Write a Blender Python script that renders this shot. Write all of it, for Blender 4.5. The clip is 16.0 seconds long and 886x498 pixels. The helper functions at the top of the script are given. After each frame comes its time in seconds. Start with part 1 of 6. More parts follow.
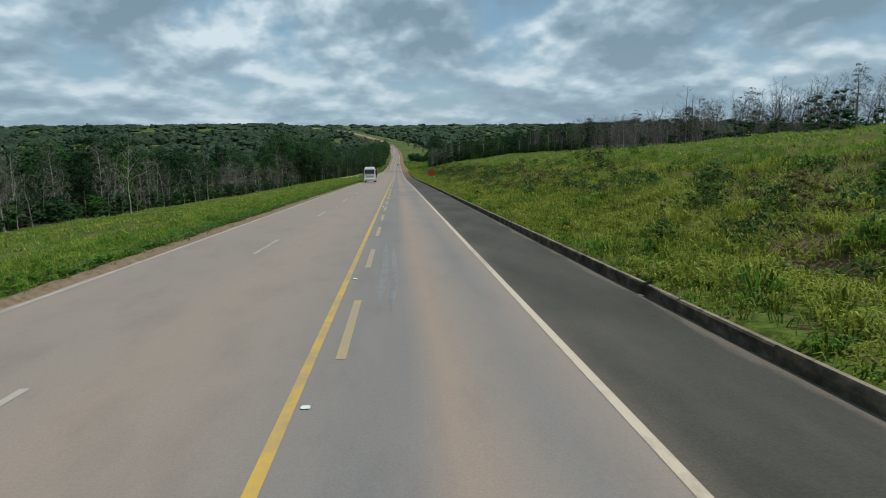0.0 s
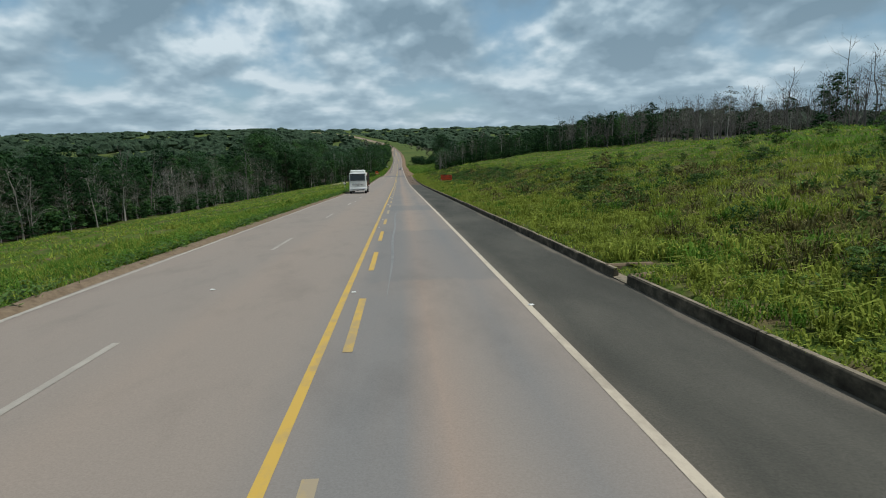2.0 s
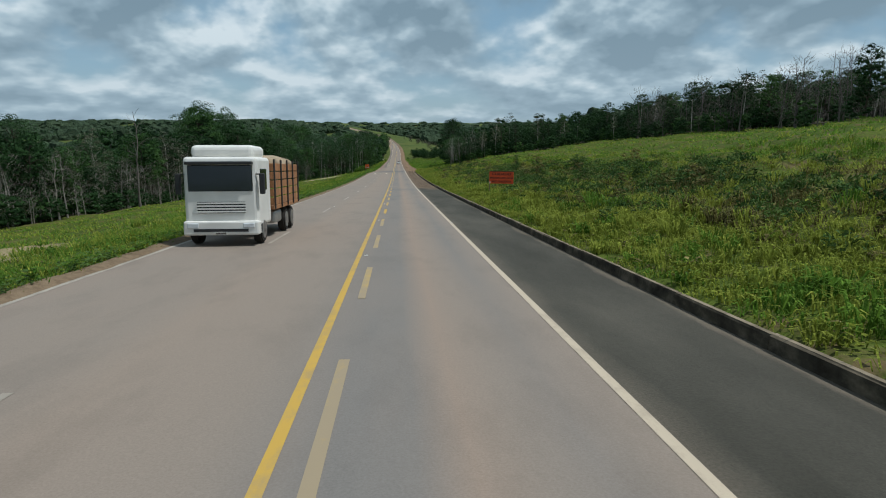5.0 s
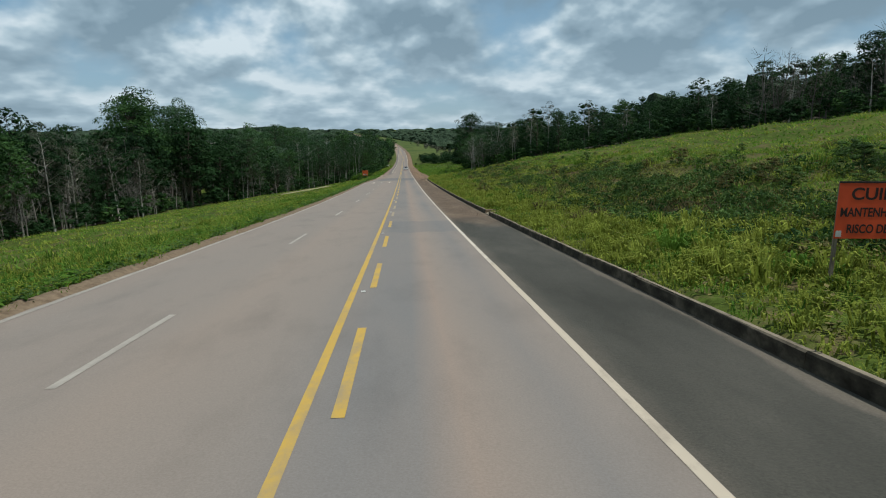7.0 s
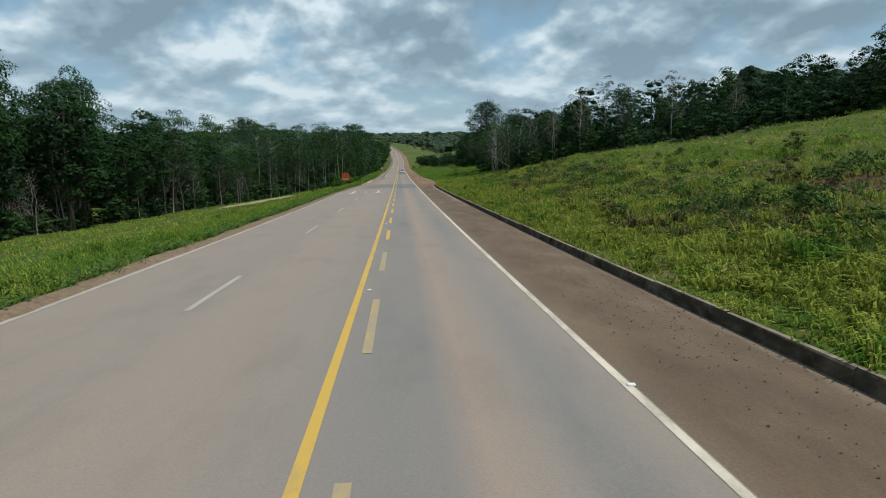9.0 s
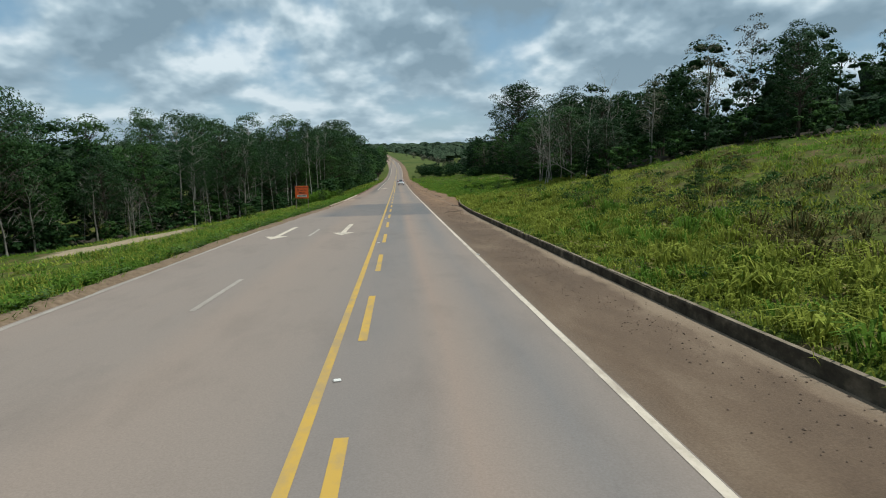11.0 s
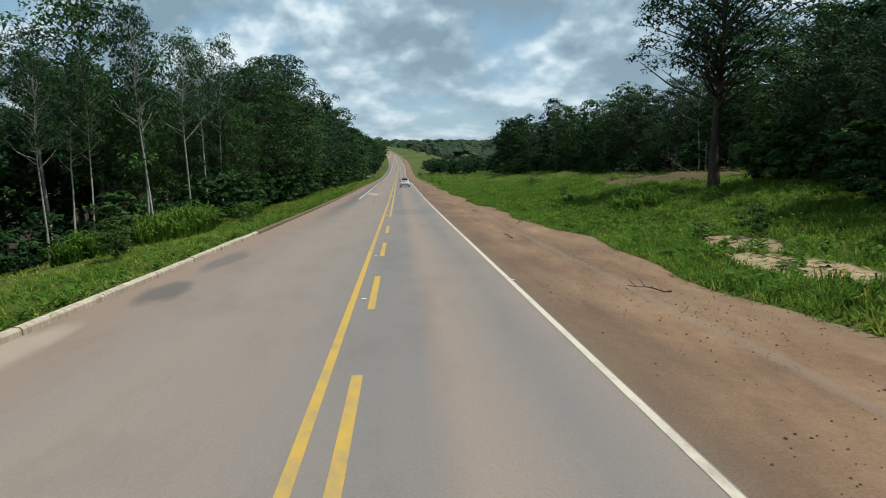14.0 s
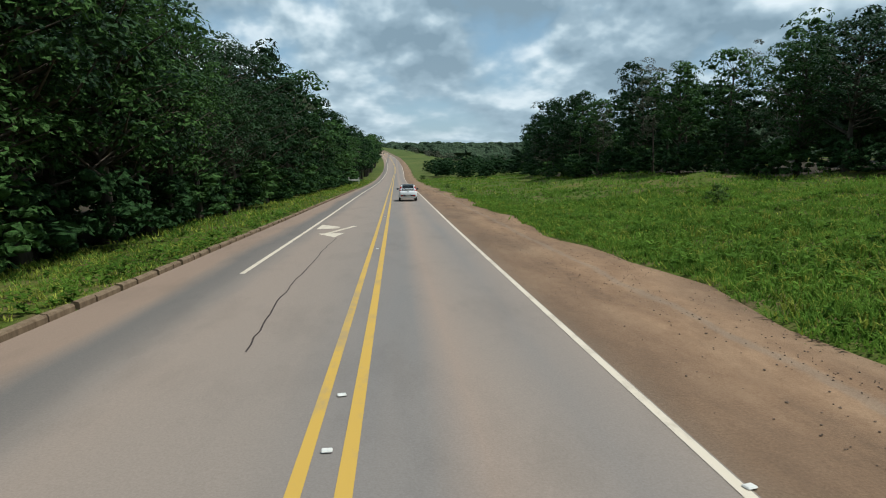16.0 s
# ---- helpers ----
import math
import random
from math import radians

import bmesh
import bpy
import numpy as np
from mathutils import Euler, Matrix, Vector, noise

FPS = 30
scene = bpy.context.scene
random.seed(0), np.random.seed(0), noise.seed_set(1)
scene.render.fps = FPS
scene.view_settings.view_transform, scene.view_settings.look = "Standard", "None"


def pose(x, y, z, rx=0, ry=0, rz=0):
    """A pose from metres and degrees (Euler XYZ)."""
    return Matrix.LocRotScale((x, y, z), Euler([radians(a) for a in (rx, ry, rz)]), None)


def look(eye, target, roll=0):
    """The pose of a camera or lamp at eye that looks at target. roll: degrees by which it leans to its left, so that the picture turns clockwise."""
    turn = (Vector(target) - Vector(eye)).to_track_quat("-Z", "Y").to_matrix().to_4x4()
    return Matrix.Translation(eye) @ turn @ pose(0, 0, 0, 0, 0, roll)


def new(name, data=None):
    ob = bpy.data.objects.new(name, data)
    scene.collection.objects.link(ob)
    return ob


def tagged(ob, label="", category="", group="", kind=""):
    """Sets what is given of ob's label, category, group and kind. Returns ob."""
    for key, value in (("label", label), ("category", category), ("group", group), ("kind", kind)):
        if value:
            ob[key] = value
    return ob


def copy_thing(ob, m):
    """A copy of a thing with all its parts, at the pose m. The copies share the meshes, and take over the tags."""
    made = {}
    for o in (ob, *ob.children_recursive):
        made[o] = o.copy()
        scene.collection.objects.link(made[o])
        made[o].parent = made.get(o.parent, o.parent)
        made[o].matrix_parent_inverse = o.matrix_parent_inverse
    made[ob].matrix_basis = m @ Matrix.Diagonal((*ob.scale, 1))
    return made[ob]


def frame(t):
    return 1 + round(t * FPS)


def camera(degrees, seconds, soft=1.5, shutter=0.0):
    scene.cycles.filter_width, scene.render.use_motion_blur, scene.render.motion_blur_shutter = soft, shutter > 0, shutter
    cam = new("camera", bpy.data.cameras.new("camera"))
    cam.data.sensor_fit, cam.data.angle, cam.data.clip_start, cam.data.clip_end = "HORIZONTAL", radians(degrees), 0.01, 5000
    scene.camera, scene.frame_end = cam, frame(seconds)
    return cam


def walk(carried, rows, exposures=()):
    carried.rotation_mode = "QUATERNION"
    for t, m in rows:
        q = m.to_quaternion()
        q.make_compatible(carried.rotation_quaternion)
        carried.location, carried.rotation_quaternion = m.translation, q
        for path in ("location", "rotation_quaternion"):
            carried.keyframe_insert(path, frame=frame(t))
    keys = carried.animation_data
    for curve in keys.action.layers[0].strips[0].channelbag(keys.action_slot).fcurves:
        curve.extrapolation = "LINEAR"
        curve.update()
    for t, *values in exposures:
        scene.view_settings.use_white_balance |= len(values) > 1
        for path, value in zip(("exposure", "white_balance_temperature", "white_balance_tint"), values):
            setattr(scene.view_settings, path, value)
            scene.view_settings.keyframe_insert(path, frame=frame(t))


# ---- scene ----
cam = camera(71.0, 16.0, soft=1.05)
PATH = [
    (0, pose(1.266, 0.00, 2.660, 78.72, 0.35, -4.24)),
    (0.5, pose(1.239, 11.98, 1.774, 78.93, 0.05, -4.28)),
    (1, pose(1.258, 23.87, 0.917, 79.03, 0.31, -4.40)),
    (1.5, pose(1.268, 35.69, 0.123, 78.82, 0.19, -4.22)),
    (2, pose(1.273, 47.43, -0.655, 79.04, 1.14, -4.09)),
    (2.5, pose(1.244, 59.10, -1.471, 78.82, 1.05, -4.08)),
    (3, pose(1.140, 70.72, -2.280, 78.92, 0.33, -3.88)),
    (3.5, pose(1.041, 82.28, -3.137, 78.68, -0.53, -4.23)),
    (6, pose(1.227, 139.55, -7.150, 78.64, 0.35, -4.14)),
    (6.5, pose(1.193, 150.94, -7.947, 78.79, 0.46, -3.96)),
    (7, pose(1.198, 162.33, -8.742, 79.23, 0.81, -3.64)),
    (7.5, pose(1.100, 173.72, -9.526, 79.14, 0.53, -3.72)),
    (8, pose(1.033, 185.12, -10.301, 78.98, 0.21, -3.92)),
    (8.5, pose(1.032, 196.54, -11.028, 79.14, 0.82, -3.84)),
    (9, pose(0.958, 207.98, -11.768, 79.62, 0.68, -4.04)),
    (11.5, pose(1.111, 265.77, -15.032, 80.62, 1.12, -4.25)),
    (12, pose(1.138, 277.49, -15.659, 80.07, 1.07, -4.22)),
    (12.5, pose(1.087, 289.29, -16.254, 80.50, 0.40, -4.17)),
    (13, pose(1.060, 301.17, -16.764, 80.55, 0.46, -4.21)),
    (13.5, pose(1.030, 313.13, -17.335, 80.35, 0.64, -4.08)),
    (14, pose(1.002, 325.18, -17.944, 80.42, 0.30, -4.06)),
    (14.5, pose(0.949, 337.33, -18.545, 80.54, 0.36, -3.95)),
    (15, pose(0.895, 349.59, -19.100, 80.64, 0.11, -3.98)),
    (15.5, pose(0.861, 361.96, -19.718, 80.66, 0.12, -4.09)),
    (16, pose(0.877, 374.45, -20.298, 80.71, 0.18, -4.37)),
]
walk(cam, PATH, ((0, -0.22, 6070, 6), (3.5, -0.27, 6070, 6), (6.5, -0.24, 6080, 6), (8, -0.14, 6100, 6), (11.5, -0.10, 6180, 6.5), (12.5, -0.08, 6180, 6.5), (14, 0.02, 6150, 6.5), (14.5, 0.12, 6150, 6.5), (15, 0.06, 6130, 6.5), (16, 0.0, 6130, 6.5)))


# ---- world, sun, exposure ----
SUN_EL, SUN_AZ = 66.0, 101.0      # degrees; azimuth from the driving direction (+y) towards the right (+x)


def make_world():
    world = bpy.data.worlds.new("tropical_sky")
    scene.world = world
    world.use_nodes = True
    nt = world.node_tree
    nt.nodes.clear()
    N, L = nt.nodes.new, nt.links.new

    def math_node(op, a, b=None, c=None):
        n = N("ShaderNodeMath")
        n.operation = op
        for i, v in enumerate((a, b, c)):
            if v is None:
                continue
            if isinstance(v, (int, float)):
                n.inputs[i].default_value = v
            else:
                L(v, n.inputs[i])
        return n.outputs[0]

    def noise_at(vec, scale, detail, rough, lac=2.0):
        n = N("ShaderNodeTexNoise")
        n.inputs["Scale"].default_value, n.inputs["Detail"].default_value = scale, detail
        n.inputs["Roughness"].default_value, n.inputs["Lacunarity"].default_value = rough, lac
        L(vec, n.inputs["Vector"])
        return n.outputs["Fac"]

    def ramp(fac, stops):
        n = N("ShaderNodeValToRGB")
        e = n.color_ramp.elements
        while len(e) < len(stops):
            e.new(0.5)
        for el, (p, c) in zip(e, stops):
            el.position, el.color = p, (*c, 1) if len(c) == 3 else c
        L(fac, n.inputs[0])
        return n.outputs[0]

    def mix(fac, a, b):
        n = N("ShaderNodeMix")
        n.data_type = "RGBA"
        for key, v in ((0, fac), (6, a), (7, b)):
            if isinstance(v, tuple):
                n.inputs[key].default_value = (*v, 1)
            elif isinstance(v, (int, float)):
                n.inputs[key].default_value = v
            else:
                L(v, n.inputs[key])
        return n.outputs[2]

    sky = N("ShaderNodeTexSky")
    sky.sky_type, sky.sun_disc = "NISHITA", False
    sky.sun_elevation, sky.sun_rotation = radians(SUN_EL), radians(SUN_AZ)
    sky.dust_density, sky.air_density, sky.ozone_density = 0.2, 1.0, 5.0
    hsv = N("ShaderNodeVectorMath")
    hsv.operation = "SCALE"
    L(sky.outputs[0], hsv.inputs[0])
    hsv.inputs[3].default_value = 0.075

    clear = mix(0.55, hsv.outputs[0], (0.36, 0.56, 0.70))
    co = N("ShaderNodeTexCoord")
    sep = N("ShaderNodeSeparateXYZ")
    L(co.outputs["Generated"], sep.inputs[0])
    up = math_node("MAXIMUM", sep.outputs[2], 0.0)
    comb = N("ShaderNodeCombineXYZ")
    L(math_node("MULTIPLY", sep.outputs[0], 2.7), comb.inputs[0])
    L(math_node("MULTIPLY", math_node("LOGARITHM", math_node("ADD", up, 0.13), 2.71828), 1.1), comb.inputs[1])
    L(math_node("MULTIPLY", sep.outputs[1], 0.1), comb.inputs[2])
    # cloud deck: billows at three scales, with the larger masses where they stand in this sky
    def mass(az, el, size, amount):
        a, e = radians(az), radians(el)
        n = N("ShaderNodeVectorMath")
        n.operation = "DOT_PRODUCT"
        L(co.outputs["Generated"], n.inputs[0])
        n.inputs[1].default_value = (math.sin(a) * math.cos(e), math.cos(a) * math.cos(e), math.sin(e))
        r = N("ShaderNodeMapRange")
        r.interpolation_type = "SMOOTHSTEP"
        r.inputs["From Min"].default_value, r.inputs["From Max"].default_value = math.cos(radians(size)), 1.0
        r.inputs["To Min"].default_value, r.inputs["To Max"].default_value = 0.0, amount
        L(n.outputs["Value"], r.inputs["Value"])
        return r.outputs[0]

    def total(rows):
        s_ = 0.0
        for row in rows:
            s_ = math_node("ADD", mass(*row), s_)
        return s_
    big = noise_at(comb.outputs[0], 1.3, 2.0, 0.5)
    mid = noise_at(comb.outputs[0], 2.7, 5.0, 0.47)
    soft_ = noise_at(comb.outputs[0], 2.7, 5.0, 0.5)
    shift = N("ShaderNodeVectorMath")
    shift.operation = "ADD"
    L(comb.outputs[0], shift.inputs[0])
    shift.inputs[1].default_value = (0.0, 0.085, 0.0)
    above = noise_at(shift.outputs[0], 2.7, 4.0, 0.5)
    # round heads of the billows
    wob = N("ShaderNodeVectorMath")
    wob.operation = "SCALE"
    wn = N("ShaderNodeTexNoise")
    wn.inputs["Scale"].default_value, wn.inputs["Detail"].default_value = 9.0, 4.0
    L(comb.outputs[0], wn.inputs["Vector"])
    L(wn.outputs["Color"], wob.inputs[0])
    wob.inputs[3].default_value = 0.16
    bent = N("ShaderNodeVectorMath")
    bent.operation = "ADD"
    L(comb.outputs[0], bent.inputs[0])
    L(wob.outputs[0], bent.inputs[1])
    vor = N("ShaderNodeTexVoronoi")
    vor.feature = "SMOOTH_F1"
    vor.inputs["Scale"].default_value, vor.inputs["Smoothness"].default_value = 6.5, 0.6
    L(bent.outputs[0], vor.inputs["Vector"])
    heads = math_node("MULTIPLY", math_node("SUBTRACT", vor.outputs["Distance"], 0.42), 0.12)
    dens = math_node("ADD", math_node("MULTIPLY", big, 0.5), math_node("MULTIPLY", mid, 1.0))
    gaps = total(((4.5, 5.0, 8, -0.09), (9.0, 2.5, 8, -0.07), (-1.0, 8.0, 5, -0.06)))
    cover = ramp(math_node("ADD", dens, gaps), [(0.50, (0, 0, 0)), (0.68, (1, 1, 1))])
    light = total(((-9.5, 8.3, 6, 0.07), (11.5, 6.2, 4, 0.11), (31.5, 6.8, 6, 0.06), (-26.0, 5.0, 9, 0.02), (0.0, 3.4, 9, 0.08), (-14.0, 3.6, 9, 0.08), (12.0, 2.5, 8, 0.05), (-26.0, 9.5, 9, -0.05),
                   (9.0, 11.8, 8, -0.12), (24.0, 8.0, 6, -0.05), (-36.0, 9.0, 9, -0.06), (40.0, 3.5, 9, -0.04)))
    # sunlit upper edges, dull bases
    edge = math_node("SUBTRACT", math_node("MULTIPLY", math_node("SUBTRACT", soft_, above), 1.7), heads)
    thick = math_node("SUBTRACT", math_node("SUBTRACT", math_node("ADD", math_node("MULTIPLY", math_node("SUBTRACT", dens, 0.75), 0.55), 0.5), edge), math_node("SUBTRACT", light, 0.035))
    shade = ramp(thick, [(0.31, (0.82, 0.89, 0.92)), (0.42, (0.56, 0.67, 0.73)), (0.52, (0.375, 0.485, 0.56)), (0.68, (0.255, 0.35, 0.42))])
    col = mix(cover, clear, shade)
    # haze towards the horizon
    low = ramp(sep.outputs[2], [(0.0, (1, 1, 1)), (0.16, (0, 0, 0))])
    col = mix(math_node("MULTIPLY", low, 0.35), col, (0.45, 0.55, 0.61))
    bg = N("ShaderNodeBackground")
    L(col, bg.inputs[0])
    bg.inputs[1].default_value = 1.0
    out = N("ShaderNodeOutputWorld")
    L(bg.outputs[0], out.inputs[0])


make_world()
sun_data = bpy.data.lights.new("sun", "SUN")
sun_data.energy, sun_data.angle, sun_data.color = 4.5, radians(0.6), (1.0, 0.97, 0.92)
sun = new("sun", sun_data)
_d = Vector((math.sin(radians(SUN_AZ)) * math.cos(radians(SUN_EL)), math.cos(radians(SUN_AZ)) * math.cos(radians(SUN_EL)), math.sin(radians(SUN_EL))))
sun.matrix_world = look(_d * 100, (0, 0, 0))
scene.view_settings.exposure = 0.0


# ---- materials ----
# hollows washed out of the right bank: x, y, half width, half length, depth
HOLLOWS = ((11.9, 14.0, 1.5, 3.8, 0.65), (11.2, 154.5, 1.4, 4.5, 0.6), (14.1, 191.0, 1.6, 6.5, 0.8), (19.0, 232.0, 1.3, 3.5, 0.5), (12.6, 279.0, 1.2, 2.5, 0.3), (13.5, 127.0, 1.2, 4.0, 0.45))


class Mat:
    """Small node-building helper: one Principled material."""

    def __init__(self, name, rough=0.8, spec=0.3, metal=0.0):
        self.m = bpy.data.materials.new(name)
        self.m.use_nodes = True
        self.nt = self.m.node_tree
        self.b = self.nt.nodes["Principled BSDF"]
        self.b.inputs["Roughness"].default_value = rough
        self.b.inputs["Specular IOR Level"].default_value = spec
        self.b.inputs["Metallic"].default_value = metal
        self.geo = self.nt.nodes.new("ShaderNodeNewGeometry")

    def link(self, a, b):
        self.nt.links.new(a, b)

    def node(self, kind):
        return self.nt.nodes.new(kind)

    def pos(self, sx=1, sy=1, sz=1):
        n = self.node("ShaderNodeMapping")
        n.inputs["Scale"].default_value = (sx, sy, sz)
        self.link(self.geo.outputs["Position"], n.inputs["Vector"])
        return n.outputs[0]

    def noise(self, vec, scale, detail=4, rough=0.55):
        n = self.node("ShaderNodeTexNoise")
        n.inputs["Scale"].default_value, n.inputs["Detail"].default_value, n.inputs["Roughness"].default_value = scale, detail, rough
        self.link(vec, n.inputs["Vector"])
        return n.outputs["Fac"]

    def ramp(self, fac, stops):
        n = self.node("ShaderNodeValToRGB")
        e = n.color_ramp.elements
        while len(e) < len(stops):
            e.new(0.5)
        for el, (p, c) in zip(e, stops):
            el.position, el.color = p, ((c, c, c, 1) if isinstance(c, (int, float)) else (*c, 1))
        self.link(fac, n.inputs[0])
        return n.outputs[0]

    def mix(self, fac, a, b, mode="MIX"):
        n = self.node("ShaderNodeMix")
        n.data_type, n.blend_type = "RGBA", mode
        for key, v in ((0, fac), (6, a), (7, b)):
            if isinstance(v, tuple):
                n.inputs[key].default_value = (*v, 1)
            elif isinstance(v, (int, float)):
                n.inputs[key].default_value = v
            else:
                self.link(v, n.inputs[key])
        return n.outputs[2]

    def math(self, op, a, b=None, clamp=False):
        n = self.node("ShaderNodeMath")
        n.operation, n.use_clamp = op, clamp
        for i, v in enumerate((a, b)):
            if v is None:
                continue
            if isinstance(v, (int, float)):
                n.inputs[i].default_value = v
            else:
                self.link(v, n.inputs[i])
        return n.outputs[0]

    def color(self, c):
        if isinstance(c, tuple):
            self.b.inputs["Base Color"].default_value = (*c, 1)
        else:
            self.link(c, self.b.inputs["Base Color"])
        return self

    def bump(self, h, strength=0.4, dist=0.02):
        n = self.node("ShaderNodeBump")
        n.inputs["Strength"].default_value, n.inputs["Distance"].default_value = strength, dist
        self.link(h, n.inputs["Height"])
        self.link(n.outputs[0], self.b.inputs["Normal"])
        return self

    def axis(self, i):
        s = self.node("ShaderNodeSeparateXYZ")
        self.link(self.geo.outputs["Position"], s.inputs[0])
        return s.outputs[i]


def plain(name, c, rough=0.6, spec=0.3, metal=0.0, wear=0.15, scale=6.0):
    """A surface of one paint or stuff with slight dirt and grain."""
    m = Mat(name, rough, spec, metal)
    big = m.noise(m.pos(), scale, 5)
    dark = tuple(x * (1 - wear * 1.6) for x in c)
    light = tuple(min(1, x * (1 + wear * 0.5)) for x in c)
    m.color(m.ramp(big, [(0.3, dark), (0.7, light)]))
    m.bump(m.noise(m.pos(), scale * 12, 3), 0.12, 0.004)
    return m.m


def mat_asphalt():
    m = Mat("dusty_asphalt", 0.85, 0.25)
    x, y = m.axis(0), m.axis(1)
    # wheel tracks and dust bands run along the road
    wob = m.math("MULTIPLY", m.math("SUBTRACT", m.noise(m.pos(0.3, 0.02, 0.0), 1.0, 3), 0.5), 0.7)
    xx = m.math("ADD", x, wob)
    fx = m.math("DIVIDE", m.math("ADD", xx, 8.0), 16.0)
    dust, grey, pale = (0.246, 0.196, 0.158), (0.172, 0.158, 0.146), (0.222, 0.185, 0.155)
    rose = (0.262, 0.199, 0.156)

    def st(v):
        return (v + 8.0) / 16.0
    bands = m.ramp(fx, [(st(-7.2), dust), (st(-5.2), pale), (st(-3.2), pale), (st(-2.4), dust), (st(-0.6), pale), (st(0.55), grey), (st(1.25), grey), (st(1.75), rose), (st(2.25), pale), (st(2.85), grey), (st(3.5), pale)])
    big = m.noise(m.pos(0.35, 0.045, 0.35), 1.0, 4, 0.6)
    col = m.mix(m.ramp(big, [(0.35, 0.0), (0.75, 0.65)]), bands, dust)
    # resurfaced dark lengths
    yn = m.math("ADD", y, m.math("MULTIPLY", m.math("SUBTRACT", m.noise(m.pos(1.1, 0.4, 0.0), 1.0, 4), 0.5), 2.6))

    def span(a, b, soft):
        up_ = m.math("DIVIDE", m.math("SUBTRACT", yn, a), soft, True)
        dn = m.math("DIVIDE", m.math("SUBTRACT", b, yn), soft, True)
        return m.math("MULTIPLY", up_, dn)
    edge = m.ramp(m.math("DIVIDE", m.math("ADD", m.math("ADD", x, m.math("MULTIPLY", wob, 3.0)), 8.0), 16.0), [(st(-5.5), 0.0), (st(-4.2), 1.0), (st(3.4), 1.0), (st(3.7), 0.3)])
    patch = m.math("MULTIPLY", span(299.0, 320.0, 1.4), edge)
    col = m.mix(m.math("MULTIPLY", m.math("MULTIPLY", patch, m.ramp(big, [(0.3, 1.0), (0.7, 0.6)])), 0.92), col, (0.118, 0.117, 0.116))
    right = m.ramp(fx, [(st(0.25), 0.0), (st(0.6), 1.0)])
    for a, b, k in ((91.5, 99.0, 0.45), (62.0, 76.0, 0.35), (190.0, 197.0, 0.4), (366.0, 372.0, 0.35)):
        col = m.mix(m.math("MULTIPLY", m.math("MULTIPLY", span(a, b, 0.5), right), k), col, (0.128, 0.128, 0.127))
    # brown dust and a dark asphalt tongue outside the narrowed road
    xm = m.math("ADD", x, m.math("MULTIPLY", m.math("SUBTRACT", m.noise(m.pos(0.6, 0.12, 0.0), 1.0, 5), 0.5), 1.2))
    side = m.math("MULTIPLY", m.ramp(m.math("DIVIDE", m.math("SUBTRACT", y, 300.0), 100.0), [(0.0, 0.0), (0.2, 1.0)]), m.ramp(m.math("DIVIDE", m.math("ADD", xm, 8.0), 16.0), [(st(-4.6), 1.0), (st(-2.9), 0.0)]))
    col = m.mix(m.math("MULTIPLY", side, 0.85), col, (0.236, 0.166, 0.120))
    tongue = m.math("MULTIPLY", m.ramp(m.math("DIVIDE", m.math("SUBTRACT", y, 300.0), 100.0), [(0.55, 0.0), (0.8, 1.0)]), m.ramp(m.math("DIVIDE", m.math("ADD", xm, 8.0), 16.0), [(st(-4.5), 0.0), (st(-3.9), 1.0), (st(-3.4), 0.8), (st(-2.6), 0.0)]))
    col = m.mix(m.math("MULTIPLY", tongue, 0.75), col, (0.098, 0.098, 0.094))
    # a scar in the surface and a pale drift of dust by the left kerb
    for cx, cy, rx, ry, c in ((-4.25, 339.5, 0.55, 1.7, (0.085, 0.080, 0.074)), (-4.9, 334.6, 0.6, 2.3, (0.36, 0.29, 0.22)), (-4.5, 344.5, 0.5, 2.4, (0.12, 0.11, 0.10))):
        a = m.math("POWER", m.math("ABSOLUTE", m.math("DIVIDE", m.math("SUBTRACT", xm, cx), rx)), 2.0)
        b = m.math("POWER", m.math("ABSOLUTE", m.math("DIVIDE", m.math("SUBTRACT", yn, cy), ry)), 2.0)
        col = m.mix(m.math("MULTIPLY", m.ramp(m.math("ADD", a, b), [(0.35, 1.0), (1.0, 0.0)]), 0.7), col, c)
    # grit and small stains
    grit = m.noise(m.pos(), 38.0, 3, 0.7)
    col = m.mix(0.28, col, m.ramp(grit, [(0.3, 0.10), (0.7, 0.52)]), "SOFT_LIGHT")
    stain = m.ramp(m.noise(m.pos(1.0, 0.35, 1.0), 0.9, 6, 0.65), [(0.25, 0.84), (0.5, 1.0)])
    col = m.mix(1.0, col, stain, "MULTIPLY")
    m.color(col)
    m.bump(grit, 0.25, 0.01)
    return m.m


